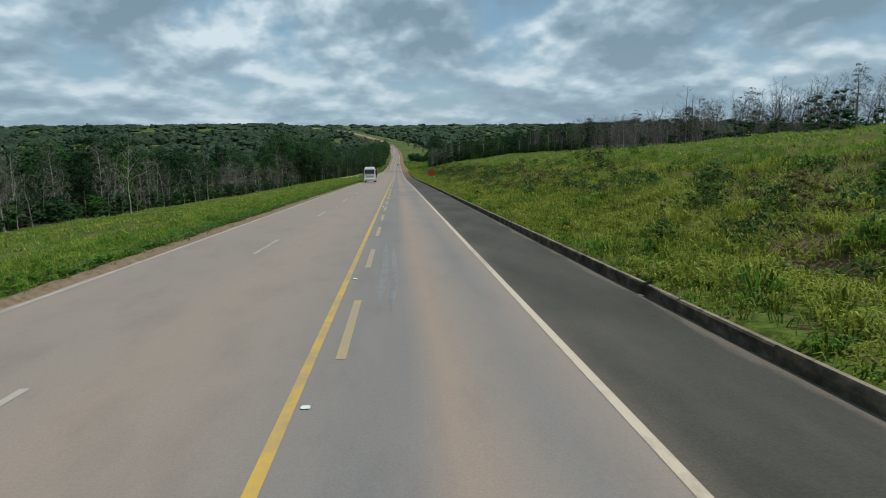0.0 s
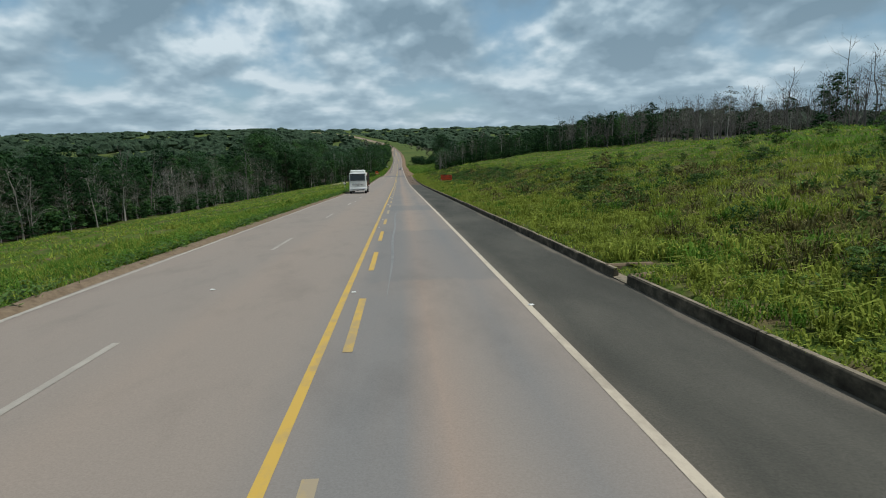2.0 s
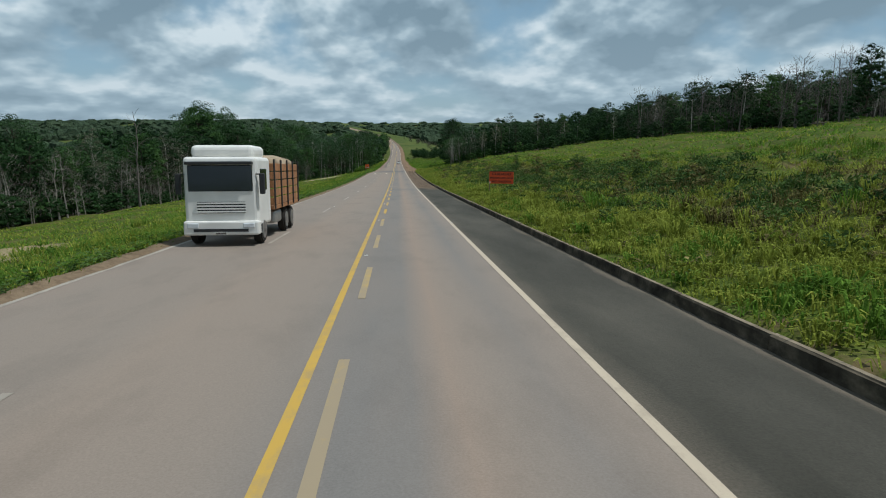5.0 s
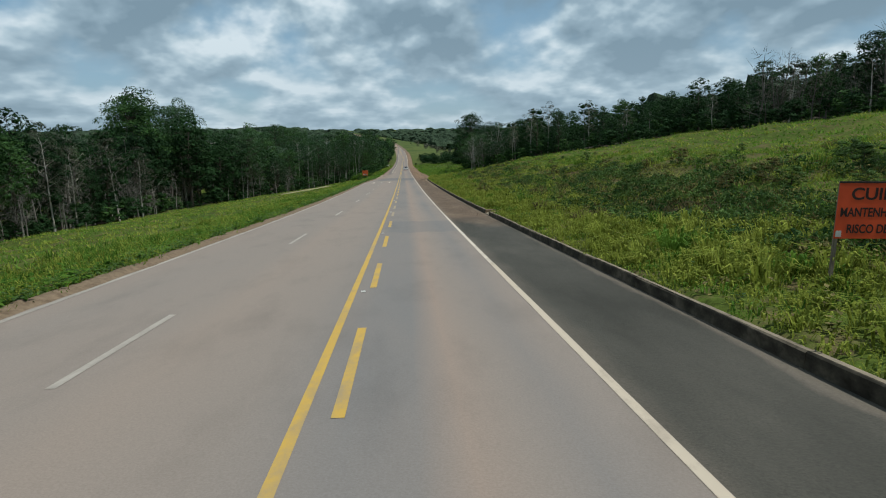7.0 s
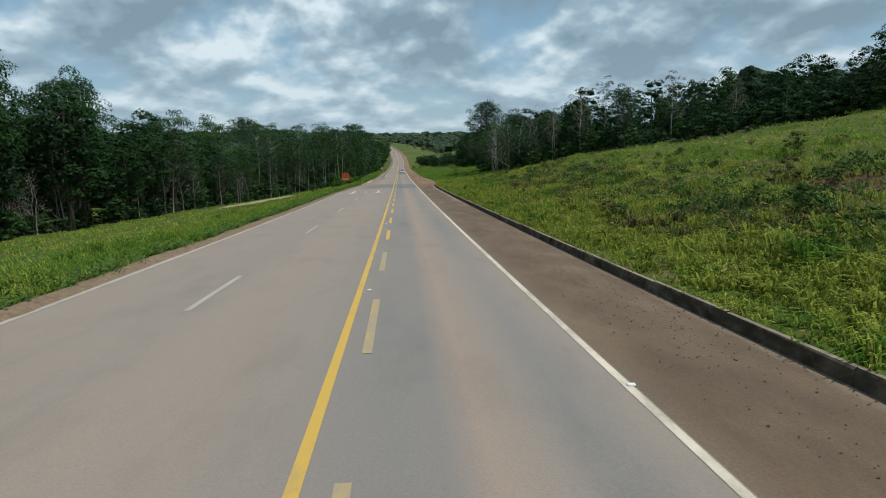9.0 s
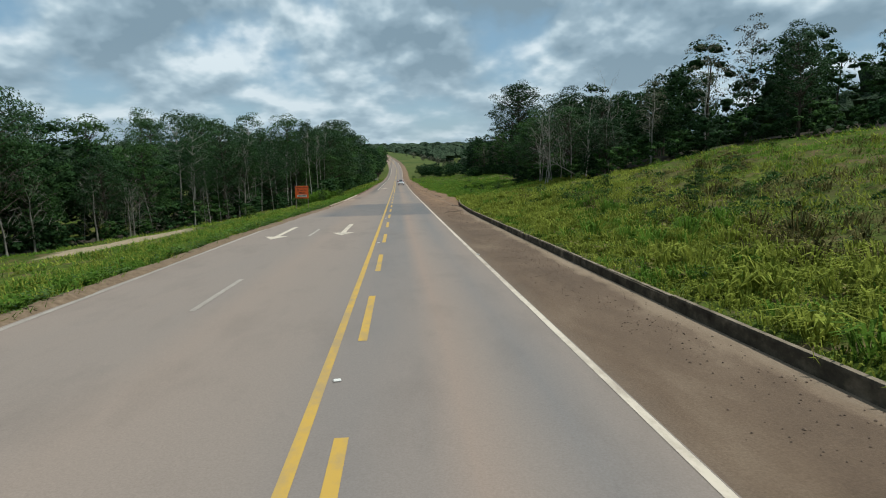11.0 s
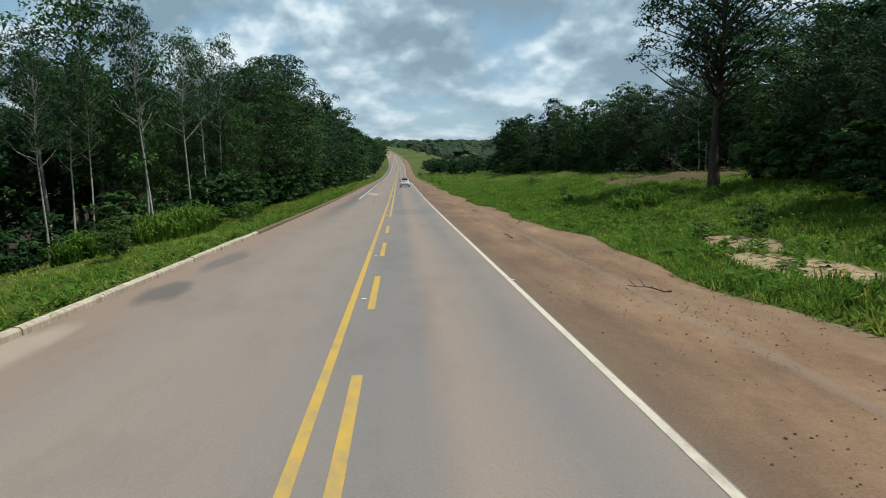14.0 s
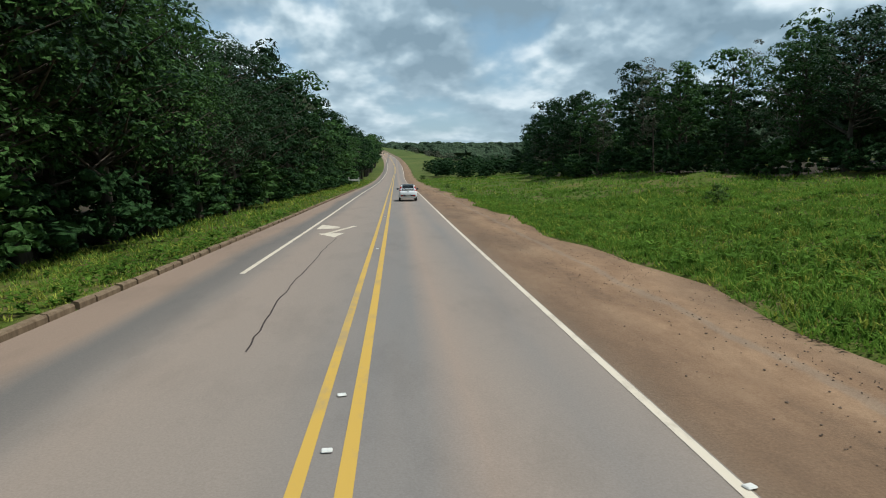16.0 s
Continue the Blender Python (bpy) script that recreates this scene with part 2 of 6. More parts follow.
def mat_shoulder():
    """Dark asphalt shoulder first, red-brown dust and gravel further on."""
    m = Mat("shoulder_asphalt_and_dust", 0.9, 0.2)
    x, y = m.axis(0), m.axis(1)
    n1 = m.noise(m.pos(0.5, 0.14, 0.5), 1.0, 5, 0.6)
    asph = m.ramp(n1, [(0.3, (0.042, 0.039, 0.030)), (0.5, (0.062, 0.057, 0.045)), (0.75, (0.096, 0.086, 0.068))])
    n2 = m.noise(m.pos(0.8, 0.3, 0.8), 1.0, 6, 0.65)
    dirt = m.ramp(n2, [(0.3, (0.094, 0.064, 0.042)), (0.55, (0.136, 0.094, 0.061)), (0.8, (0.192, 0.141, 0.095))])
    t = m.math("ADD", m.math("DIVIDE", m.math("SUBTRACT", y, 189.5), 11.0), m.math("MULTIPLY", m.math("SUBTRACT", n1, 0.5), 1.2))
    col = m.mix(m.ramp(t, [(0.25, 0.0), (0.85, 1.0)]), asph, dirt)
    red = m.math("MULTIPLY", m.ramp(m.math("DIVIDE", m.math("SUBTRACT", y, 285.0), 50.0), [(0.0, 0.0), (0.8, 1.0)]), m.ramp(n1, [(0.3, 0.45), (0.6, 1.0)]))
    n5 = m.noise(m.pos(0.8, 0.22, 1.0), 1.1, 6, 0.62)
    n7 = m.noise(m.pos(1.0, 0.8, 1.0), 3.0, 8, 0.75)
    sand = m.ramp(m.math("ADD", m.math("MULTIPLY", n5, 0.75), m.math("MULTIPLY", n7, 0.3)), [(0.36, (0.140, 0.086, 0.050)), (0.52, (0.225, 0.138, 0.079)), (0.68, (0.300, 0.194, 0.115))])
    lane = m.ramp(m.math("DIVIDE", m.math("SUBTRACT", x, 3.7), 4.5), [(0.0, 0.6), (0.25, 0.3), (0.42, 0.0)])
    col = m.mix(red, col, m.mix(lane, sand, (0.105, 0.071, 0.048)))
    # pale dust line by the kerb and by the edge line
    ed = m.ramp(m.math("DIVIDE", m.math("ADD", m.math("SUBTRACT", x, 3.7), m.math("MULTIPLY", m.math("SUBTRACT", n2, 0.5), 0.8)), 3.0), [(0.0, 0.4), (0.14, 0.0), (0.80, 0.0), (0.84, 0.6), (0.88, 0.6), (0.91, 0.0)])
    col = m.mix(m.math("MULTIPLY", ed, 0.7), col, (0.215, 0.172, 0.130))
    # drift of pale sand against the kerb
    drift = m.math("MULTIPLY", m.ramp(m.math("DIVIDE", m.math("SUBTRACT", y, 240.0), 100.0), [(0.12, 0.0), (0.28, 1.0), (0.55, 1.0), (0.68, 0.0)]), m.ramp(m.math("SUBTRACT", m.math("ADD", x, m.math("MULTIPLY", m.math("SUBTRACT", n2, 0.5), 1.3)), 5.5), [(0.36, 0.0), (0.60, 1.0)]))
    col = m.mix(m.math("MULTIPLY", drift, 0.6), col, (0.300, 0.228, 0.155))
    grit = m.noise(m.pos(), 30.0, 4, 0.7)
    col = m.mix(0.4, col, m.ramp(grit, [(0.3, 0.08), (0.7, 0.55)]), "SOFT_LIGHT")
    m.color(col)
    m.bump(grit, 0.5, 0.02)
    return m.m


def mat_paint(name, c, worn, hide=0.35):
    m = Mat(name, 0.7, 0.3)
    n = m.noise(m.pos(1, 0.5, 1), 2.2, 7, 0.75)
    n2 = m.noise(m.pos(1.0, 0.03, 1.0), 1.0, 3)
    wear = m.ramp(m.math("ADD", n, m.math("MULTIPLY", m.math("SUBTRACT", n2, 0.5), 0.7)), [(hide + 0.2, 0.0), (hide + 0.42, 1.0)])
    m.color(m.mix(m.math("MULTIPLY", wear, 0.75), c, worn))
    m.bump(m.noise(m.pos(), 40.0, 3), 0.2, 0.005)
    return m.m


def mat_ground():
    """Soil and low sward between the blades."""
    m = Mat("green_verge_soil", 0.95, 0.04)
    n1 = m.noise(m.pos(1, 1, 0.3), 0.11, 6, 0.6)
    n2 = m.noise(m.pos(), 0.75, 7, 0.68)
    n3 = m.noise(m.pos(1, 1, 0.2), 0.03, 4, 0.6)
    green = m.ramp(n1, [(0.3, (0.046, 0.066, 0.012)), (0.5, (0.072, 0.096, 0.017)), (0.7, (0.108, 0.120, 0.025))])
    green = m.mix(m.ramp(n3, [(0.35, 0.0), (0.7, 0.6)]), green, (0.048, 0.086, 0.014))
    n4 = m.noise(m.pos(1, 1, 0.5), 2.6, 7, 0.75)
    green = m.mix(1.0, green, m.ramp(n4, [(0.36, 0.45), (0.62, 1.25)]), "MULTIPLY")
    soil = (0.135, 0.088, 0.052)
    col = m.mix(m.ramp(n2, [(0.51, 0.0), (0.64, 0.75)]), green, soil)
    # bare bank in the cutting and the sandy clearings
    x, y = m.axis(0), m.axis(1)

    def blob(cx, cy, rx, ry, soft=0.35):
        a = m.math("POWER", m.math("ABSOLUTE", m.math("DIVIDE", m.math("SUBTRACT", x, cx), rx)), 2.0)
        b = m.math("POWER", m.math("ABSOLUTE", m.math("DIVIDE", m.math("SUBTRACT", y, cy), ry)), 2.0)
        s = m.math("ADD", m.math("ADD", a, b), m.math("MULTIPLY", m.math("SUBTRACT", n2, 0.5), 1.6))
        return m.ramp(s, [(1.0 - soft, 1.0), (1.0, 0.0)])
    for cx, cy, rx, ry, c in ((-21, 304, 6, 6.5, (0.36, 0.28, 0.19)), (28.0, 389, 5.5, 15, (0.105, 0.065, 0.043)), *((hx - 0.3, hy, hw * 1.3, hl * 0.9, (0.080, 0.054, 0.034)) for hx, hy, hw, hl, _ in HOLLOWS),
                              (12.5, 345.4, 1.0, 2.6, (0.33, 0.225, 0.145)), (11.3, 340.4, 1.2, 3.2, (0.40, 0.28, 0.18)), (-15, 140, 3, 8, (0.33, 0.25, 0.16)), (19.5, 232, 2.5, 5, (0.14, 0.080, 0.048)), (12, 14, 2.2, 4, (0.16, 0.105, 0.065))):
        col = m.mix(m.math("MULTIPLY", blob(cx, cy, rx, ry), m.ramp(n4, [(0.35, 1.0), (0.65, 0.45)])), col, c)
    # dry brown stretches high on the right bank
    zone = m.math("MULTIPLY", m.ramp(m.math("DIVIDE", x, 50.0), [(0.2, 0.0), (0.27, 1.0), (0.52, 1.0), (0.68, 0.0)]), m.ramp(m.math("DIVIDE", y, 400.0), [(0.79, 1.0), (0.82, 0.0)]))
    n6 = m.noise(m.pos(1, 1, 0.4), 0.3, 7, 0.7)
    col = m.mix(m.math("MULTIPLY", m.math("MULTIPLY", zone, m.ramp(n6, [(0.46, 0.0), (0.60, 1.0)])), 0.55), col, (0.095, 0.070, 0.038))
    far = m.ramp(m.math("DIVIDE", y, 1000.0), [(0.45, 0.0), (0.7, 1.0)])
    field = m.ramp(n3, [(0.35, (0.045, 0.072, 0.020)), (0.6, (0.082, 0.100, 0.030)), (0.75, (0.125, 0.115, 0.048))])
    col = m.mix(m.math("MULTIPLY", far, 0.8), col, field)
    m.color(col)
    m.bump(n2, 0.8, 0.15)
    return m.m


def mat_leaf(name, dark, light, rough=0.55, trans=0.25, spec=0.25, speckle=0.25, grain=4.5, low=0.35, high=1.25):
    m = Mat(name, rough, spec)
    r = m.geo.outputs["Random Per Island"]
    n = m.noise(m.pos(), 0.35, 3)
    f = m.math("ADD", m.math("MULTIPLY", r, speckle), m.math("MULTIPLY", n, 1.1 - speckle))
    info = m.node("ShaderNodeObjectInfo")
    f = m.math("ADD", f, m.math("MULTIPLY", m.math("SUBTRACT", info.outputs["Random"], 0.5), 0.35))
    col = m.ramp(f, [(0.2, dark), (0.85, light)])
    # shaded gaps between leaves are put into the colour by this noise
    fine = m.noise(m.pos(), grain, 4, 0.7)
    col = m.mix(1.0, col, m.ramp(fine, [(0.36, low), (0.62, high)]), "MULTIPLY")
    m.bump(fine, 0.9, 0.9 / grain)
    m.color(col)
    tr = m.node("ShaderNodeBsdfTranslucent")
    m.link(col, tr.inputs[0])
    mx = m.node("ShaderNodeMixShader")
    mx.inputs[0].default_value = trans
    m.link(m.b.outputs[0], mx.inputs[1])
    m.link(tr.outputs[0], mx.inputs[2])
    m.link(mx.outputs[0], m.nt.nodes["Material Output"].inputs[0])
    return m.m


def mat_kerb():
    """Dark stained concrete; sunlight on the upward faces is painted as a pale tan."""
    m = Mat("weathered_kerb_lit_top", 0.95, 0.08)
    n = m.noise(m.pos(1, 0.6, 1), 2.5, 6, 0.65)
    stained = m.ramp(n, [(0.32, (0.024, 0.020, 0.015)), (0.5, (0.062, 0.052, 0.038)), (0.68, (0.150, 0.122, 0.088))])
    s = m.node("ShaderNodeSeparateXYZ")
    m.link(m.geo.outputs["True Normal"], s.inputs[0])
    # this dust is sunlight on the kerb's upward faces, put into the colour
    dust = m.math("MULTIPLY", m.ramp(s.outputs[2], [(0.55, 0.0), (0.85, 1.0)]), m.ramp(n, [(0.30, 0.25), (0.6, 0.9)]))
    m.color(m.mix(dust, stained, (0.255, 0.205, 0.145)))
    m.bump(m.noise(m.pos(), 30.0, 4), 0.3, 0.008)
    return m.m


def mat_bark(name, a, b):
    m = Mat(name, 0.9, 0.15)
    n = m.noise(m.pos(1, 1, 0.25), 5.0, 6, 0.7)
    m.color(m.ramp(n, [(0.3, a), (0.7, b)]))
    m.bump(n, 0.6, 0.03)
    return m.m


ASPHALT, SHOULDER, GROUND = mat_asphalt(), mat_shoulder(), mat_ground()
YELLOW = mat_paint("worn_yellow_road_paint", (0.44, 0.275, 0.05), (0.25, 0.195, 0.12), 0.27)
YELLOW_FADED = mat_paint("faded_yellow_road_paint", (0.38, 0.26, 0.085), (0.24, 0.20, 0.155), 0.10)
WHITE_LINE = mat_paint("worn_white_road_paint", (0.52, 0.45, 0.35), (0.27, 0.22, 0.17), 0.28)
WHITE_DUSTY = mat_paint("dust_stained_white_road_paint", (0.43, 0.355, 0.265), (0.25, 0.205, 0.155), 0.30)
WHITE_FADED = mat_paint("faded_white_road_paint", (0.335, 0.295, 0.245), (0.228, 0.197, 0.162), 0.18)
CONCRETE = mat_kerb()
CONCRETE_PALE = mat_bark("pale_dusty_kerb_concrete", (0.24, 0.19, 0.13), (0.55, 0.47, 0.36))
DUSTY_KERB = mat_bark("tan_dusty_kerb_concrete", (0.17, 0.13, 0.085), (0.38, 0.31, 0.22))
EARTH_KERB = mat_bark("brown_earth_kerb", (0.098, 0.066, 0.040), (0.205, 0.148, 0.094))
GRASS_A = mat_leaf("bright_verge_grass", (0.112, 0.150, 0.016), (0.345, 0.385, 0.066), 0.8, 0.4, 0.06, 0.45, 2.2, 0.62, 1.12)
GRASS_B = mat_leaf("deep_green_grass", (0.055, 0.125, 0.015), (0.170, 0.290, 0.040), 0.8, 0.4, 0.06, 0.4, 2.2, 0.62, 1.12)
WEED = mat_leaf("dry_mixed_weeds", (0.062, 0.064, 0.022), (0.25, 0.215, 0.080), 0.8, 0.25, 0.06, 0.65)
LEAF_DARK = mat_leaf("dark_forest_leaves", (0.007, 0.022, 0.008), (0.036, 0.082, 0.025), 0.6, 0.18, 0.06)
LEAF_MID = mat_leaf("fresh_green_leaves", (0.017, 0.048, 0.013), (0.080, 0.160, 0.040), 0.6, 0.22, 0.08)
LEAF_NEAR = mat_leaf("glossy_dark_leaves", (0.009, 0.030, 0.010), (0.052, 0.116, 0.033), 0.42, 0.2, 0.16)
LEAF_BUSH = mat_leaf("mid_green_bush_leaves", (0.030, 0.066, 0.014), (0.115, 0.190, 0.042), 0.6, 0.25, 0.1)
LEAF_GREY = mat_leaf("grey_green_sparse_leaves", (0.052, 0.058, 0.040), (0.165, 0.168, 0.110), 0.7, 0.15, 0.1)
BARK_DARK = mat_bark("dark_bark", (0.035, 0.028, 0.022), (0.11, 0.09, 0.07))
BARK_PALE = mat_bark("pale_grey_bark", (0.20, 0.18, 0.155), (0.52, 0.48, 0.42))
BARK_GREY = mat_bark("grey_twig_bark", (0.11, 0.10, 0.085), (0.32, 0.29, 0.25))
BARK_DEAD = mat_bark("dead_grey_bark", (0.06, 0.052, 0.045), (0.20, 0.175, 0.155))
# forest shade is put into the dark colour of this litter
SHADED_LITTER = mat_bark("shaded_forest_leaf_litter", (0.022, 0.018, 0.012), (0.060, 0.048, 0.030))
# haze of the distance is put into this paler, greyer green
FAR_WOODS = mat_leaf("hazed_distant_canopy", (0.024, 0.042, 0.024), (0.066, 0.092, 0.052), 0.9, 0.0, 0.05, 0.25, 0.8)


# ---- plan of the land ----
_yy = np.arange(-200.0, 5200.0, 2.0)
_sl = np.interp(_yy, [-200, 0, 60, 120, 180, 240, 300, 360, 420, 480, 540, 600, 660, 760, 880, 1000, 1500, 2500, 5200],
                np.array([-6.5, -6.93, -6.9, -7.15, -6.84, -5.5, -4.79, -4.78, -3.5, -4.1, -3.1, -0.7, 1.7, 2.2, 1.9, 2.5, 2.1, 0.6, 0.0]) / 100)
_rz = np.concatenate([[0], np.cumsum((_sl[1:] + _sl[:-1]))])
_rz -= np.interp(0.0, _yy, _rz)
_cx = np.interp(_yy, [-200, 590, 640, 702, 800, 1000, 1500, 2500, 5200], [0, 0, 0.8, 0.4, -2.5, -16, -112, -440, -1500])
_cx = np.convolve(np.pad(_cx, 20, mode="edge"), np.ones(41) / 41, "valid")


def road_z(y):
    return np.interp(y, _yy, _rz)


def road_x(y):
    return np.interp(y, _yy, _cx)


def smooth(a, lo, hi):
    t = np.clip((a - lo) / (hi - lo), 0, 1)
    return t * t * (3 - 2 * t)


_ph = np.random.RandomState(5).uniform(0, 6.28, (6, 4))


def waves(x, y, length):
    """Smooth pseudo-random relief, about -1 to 1."""
    k = 6.28 / length
    s = 0
    for i, p in enumerate(_ph):
        a = i * 1.05 + 0.3
        f = k * (0.7 + 0.25 * i)
        s = s + np.sin((x * np.cos(a) + y * np.sin(a)) * f + p[0]) * np.cos((x * np.sin(a * 1.7) - y * np.cos(a * 1.7)) * f * 0.6 + p[1])
    return s / 3.0


def kerb_u(y):
    """Right edge of the paved shoulder, from the centre line."""
    return np.interp(y, [-200, 300, 312, 322, 334, 350, 380, 420, 600, 5200], [6.335, 6.335, 6.75, 7.7, 8.4, 8.4, 7.7, 7.4, 7.0, 7.0]) + np.where(y > 324, 0.35 * np.sin(y * 0.31) + 0.2 * np.sin(y * 0.83), 0)


def left_u(y):
    """Left edge of the paved road."""
    return np.interp(y, [-200, 285, 296, 312, 335, 400, 460, 5200], [-6.62, -6.58, -6.3, -5.5, -5.3, -5.4, -5.0, -5.0])


def land(x, y):
    """Height of the ground, the roadway's bed included."""
    x, y = np.asarray(x, float), np.asarray(y, float)
    u = x - road_x(y)
    rz = road_z(y)
    dr = np.maximum(u - kerb_u(y) - 0.15, 0)
    dl = np.maximum(left_u(y) - 0.15 - u, 0)
    kr = np.interp(y, [-200, 300, 345, 385, 600, 1200], [0.2, 0.2, 0.18, 0.10, 0.06, 0.03])
    kl = np.interp(y, [-200, 220, 300, 345, 362, 400, 700], [0.11, 0.13, 0.145, 0.16, 0.18, 0.06, 0.03])
    kw = np.interp(y, [-200, 150, 240], [36, 36, 60])
    d2 = np.where(dr > 0, (dr - 4.0 + np.sqrt((dr - 4.0) ** 2 + 6.0)) / 2 - 0.345, 0)
    bump_r = smooth(dr, 3.0, 14.0) * (0.5 * waves(x, y, 26.0) + 0.26 * waves(x + 40, y, 9.0)) + smooth(dr, 1.5, 6.0) * (1 - smooth(y, 322, 340)) * (0.16 * waves(x - 13, y + 5, 5.2))
    for cx, cy, rx, ry, deep in HOLLOWS:
        bump_r = bump_r - deep * np.exp(-((x - cx) / np.where(x > cx, 0.55 * rx, 1.3 * rx)) ** 2 - ((y - cy) / ry) ** 2)
    bump_r = bump_r + 0.55 * np.exp(-((x - 29.0) / 4.0) ** 2 - ((y - 390.0) / 11.0) ** 2)
    bump_l = smooth(dl, 1.0, 10.0) * (0.35 * waves(x, y, 24.0) + 0.12 * waves(x, y + 9, 8.0))
    near = rz + np.where(dr > 0, np.interp(y, [310, 328], [0.17, 0.04]) + 1.06 * kr * kw * np.tanh(d2 / kw) + bump_r, 0) - np.where(dl > 0, -0.06 + kl * 60 * np.tanh(dl / 60), 0) + np.where(dl > 0, bump_l, 0)
    near = near - np.where((dr <= 0) & (dl <= 0), 0.12, 0)
    fl = np.interp(y, [-300, 300, 500, 700, 1000, 1500, 2500, 5200], [-15, -19, -28, -31, -24, -14, -2, 6]) + 5 * waves(x, y, 420.0)
    fr = np.interp(y, [-300, 100, 250, 400, 600, 1000, 1500, 2500, 5200], [4, -3, -11, -19, -29, -33, -29, -18, 4]) + 5 * waves(x, y, 420.0)
    near_side = np.interp(y, [450, 640], [60.0, 9.0])
    far_side = np.interp(y, [450, 640], [260.0, 70.0])
    t = np.where(u > 0, smooth(dr, near_side, far_side), smooth(dl, 60.0, 260.0))
    return near * (1 - t) + np.where(u > 0, fr, fl) * t


def mesh_from(name, verts, faces, mat, smooth_shade=False):
    me = bpy.data.meshes.new(name)
    me.from_pydata(verts if isinstance(verts, list) else verts.tolist(), [], faces if isinstance(faces, list) else faces.tolist())
    me.materials.append(mat)
    if smooth_shade:
        me.polygons.foreach_set("use_smooth", [True] * len(me.polygons))
    me.update()
    return me


def grid_faces(ny, nx):
    i = np.arange(ny - 1)[:, None] * nx + np.arange(nx - 1)[None]
    return np.stack([i, i + 1, i + nx + 1, i + nx], -1).reshape(-1, 4)


def grow(start, step, factor, end):
    out = [start]
    while out[-1] < end:
        out.append(out[-1] + step)
        step *= factor
    return out


def part(name, bm, material, parent, label=""):
    me = bpy.data.meshes.new(name)
    bm.to_mesh(me)
    bm.free()
    me.materials.append(material)
    ob = new(name, me)
    ob.parent = parent
    if label:
        tagged(ob, label)
    return ob


def mesh_part(name, me, parent, label=""):
    ob = new(name, me)
    ob.parent = parent
    if label:
        tagged(ob, label)
    return ob


# ---- ground and road ----
def build_ground():
    us = sorted(set([round(v, 2) for v in np.arange(-64, -8, 1.0)] + [round(v, 2) for v in np.arange(-8, 9.6, 0.4)] + [round(v, 2) for v in np.arange(9.6, 31, 0.6)] + [round(v, 2) for v in np.arange(31, 70, 1.0)]
                    + grow(70, 2.0, 1.14, 4600) + [-v for v in grow(65, 2.0, 1.14, 4600)]))
    ys = [-v for v in grow(20, 4, 1.3, 120)][::-1] + list(np.arange(-19, 440, 1.25)) + grow(441, 2.5, 1.045, 4900)
    U, Y = np.meshgrid(np.array(us), np.array(ys))
    X = U + road_x(Y)
    Z = land(X, Y)
    v = np.stack([X, Y, Z], -1).reshape(-1, 3)
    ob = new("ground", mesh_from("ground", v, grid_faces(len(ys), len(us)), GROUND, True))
    return tagged(ob, "rolling green roadside land with rough grass and bare soil", "ground", kind="structure")


def far_strip(name, ulo, uhi, lift, mat, y_from=-60.0, y_to=2400.0, n=2):
    ys = np.array(sorted(set(list(np.arange(y_from, min(460, y_to), 2.0)) + [v for v in grow(460, 2.5, 1.02, 2400) if v <= y_to])))
    lo = ulo(ys) if callable(ulo) else np.full_like(ys, ulo)
    hi = uhi(ys) if callable(uhi) else np.full_like(ys, uhi)
    f = np.linspace(0, 1, n)[None]
    U = lo[:, None] * (1 - f) + hi[:, None] * f
    Y = np.repeat(ys[:, None], n, 1)
    v = np.stack([U + road_x(Y), Y, road_z(Y) + lift], -1).reshape(-1, 3)
    return mesh_from(name, v, grid_faces(len(ys), n), mat, True)


build_ground()
road = tagged(new("road", far_strip("road", left_u, 3.77, 0.0, ASPHALT, n=6)), "sun-bleached dusty grey asphalt highway with worn markings", "road", kind="structure")
shoulder = tagged(new("shoulder", far_strip("shoulder", 3.77, kerb_u, -0.004, SHOULDER, n=4)), "paved shoulder turning from dark asphalt to red-brown dust", "road shoulder", kind="structure")


def marking(name, u0, u1, y0, y1, mat, label="", step=2.0):
    n = max(2, int((y1 - y0) / step) + 1)
    ys = np.linspace(y0, y1, n)
    U = np.array([u0, u1])[None].repeat(n, 0)
    Y = ys[:, None].repeat(2, 1)
    v = np.stack([U + road_x(Y), Y, road_z(Y) + 0.006], -1).reshape(-1, 3)
    return mesh_part(name, mesh_from(name, v, grid_faces(n, 2), mat), road, label)


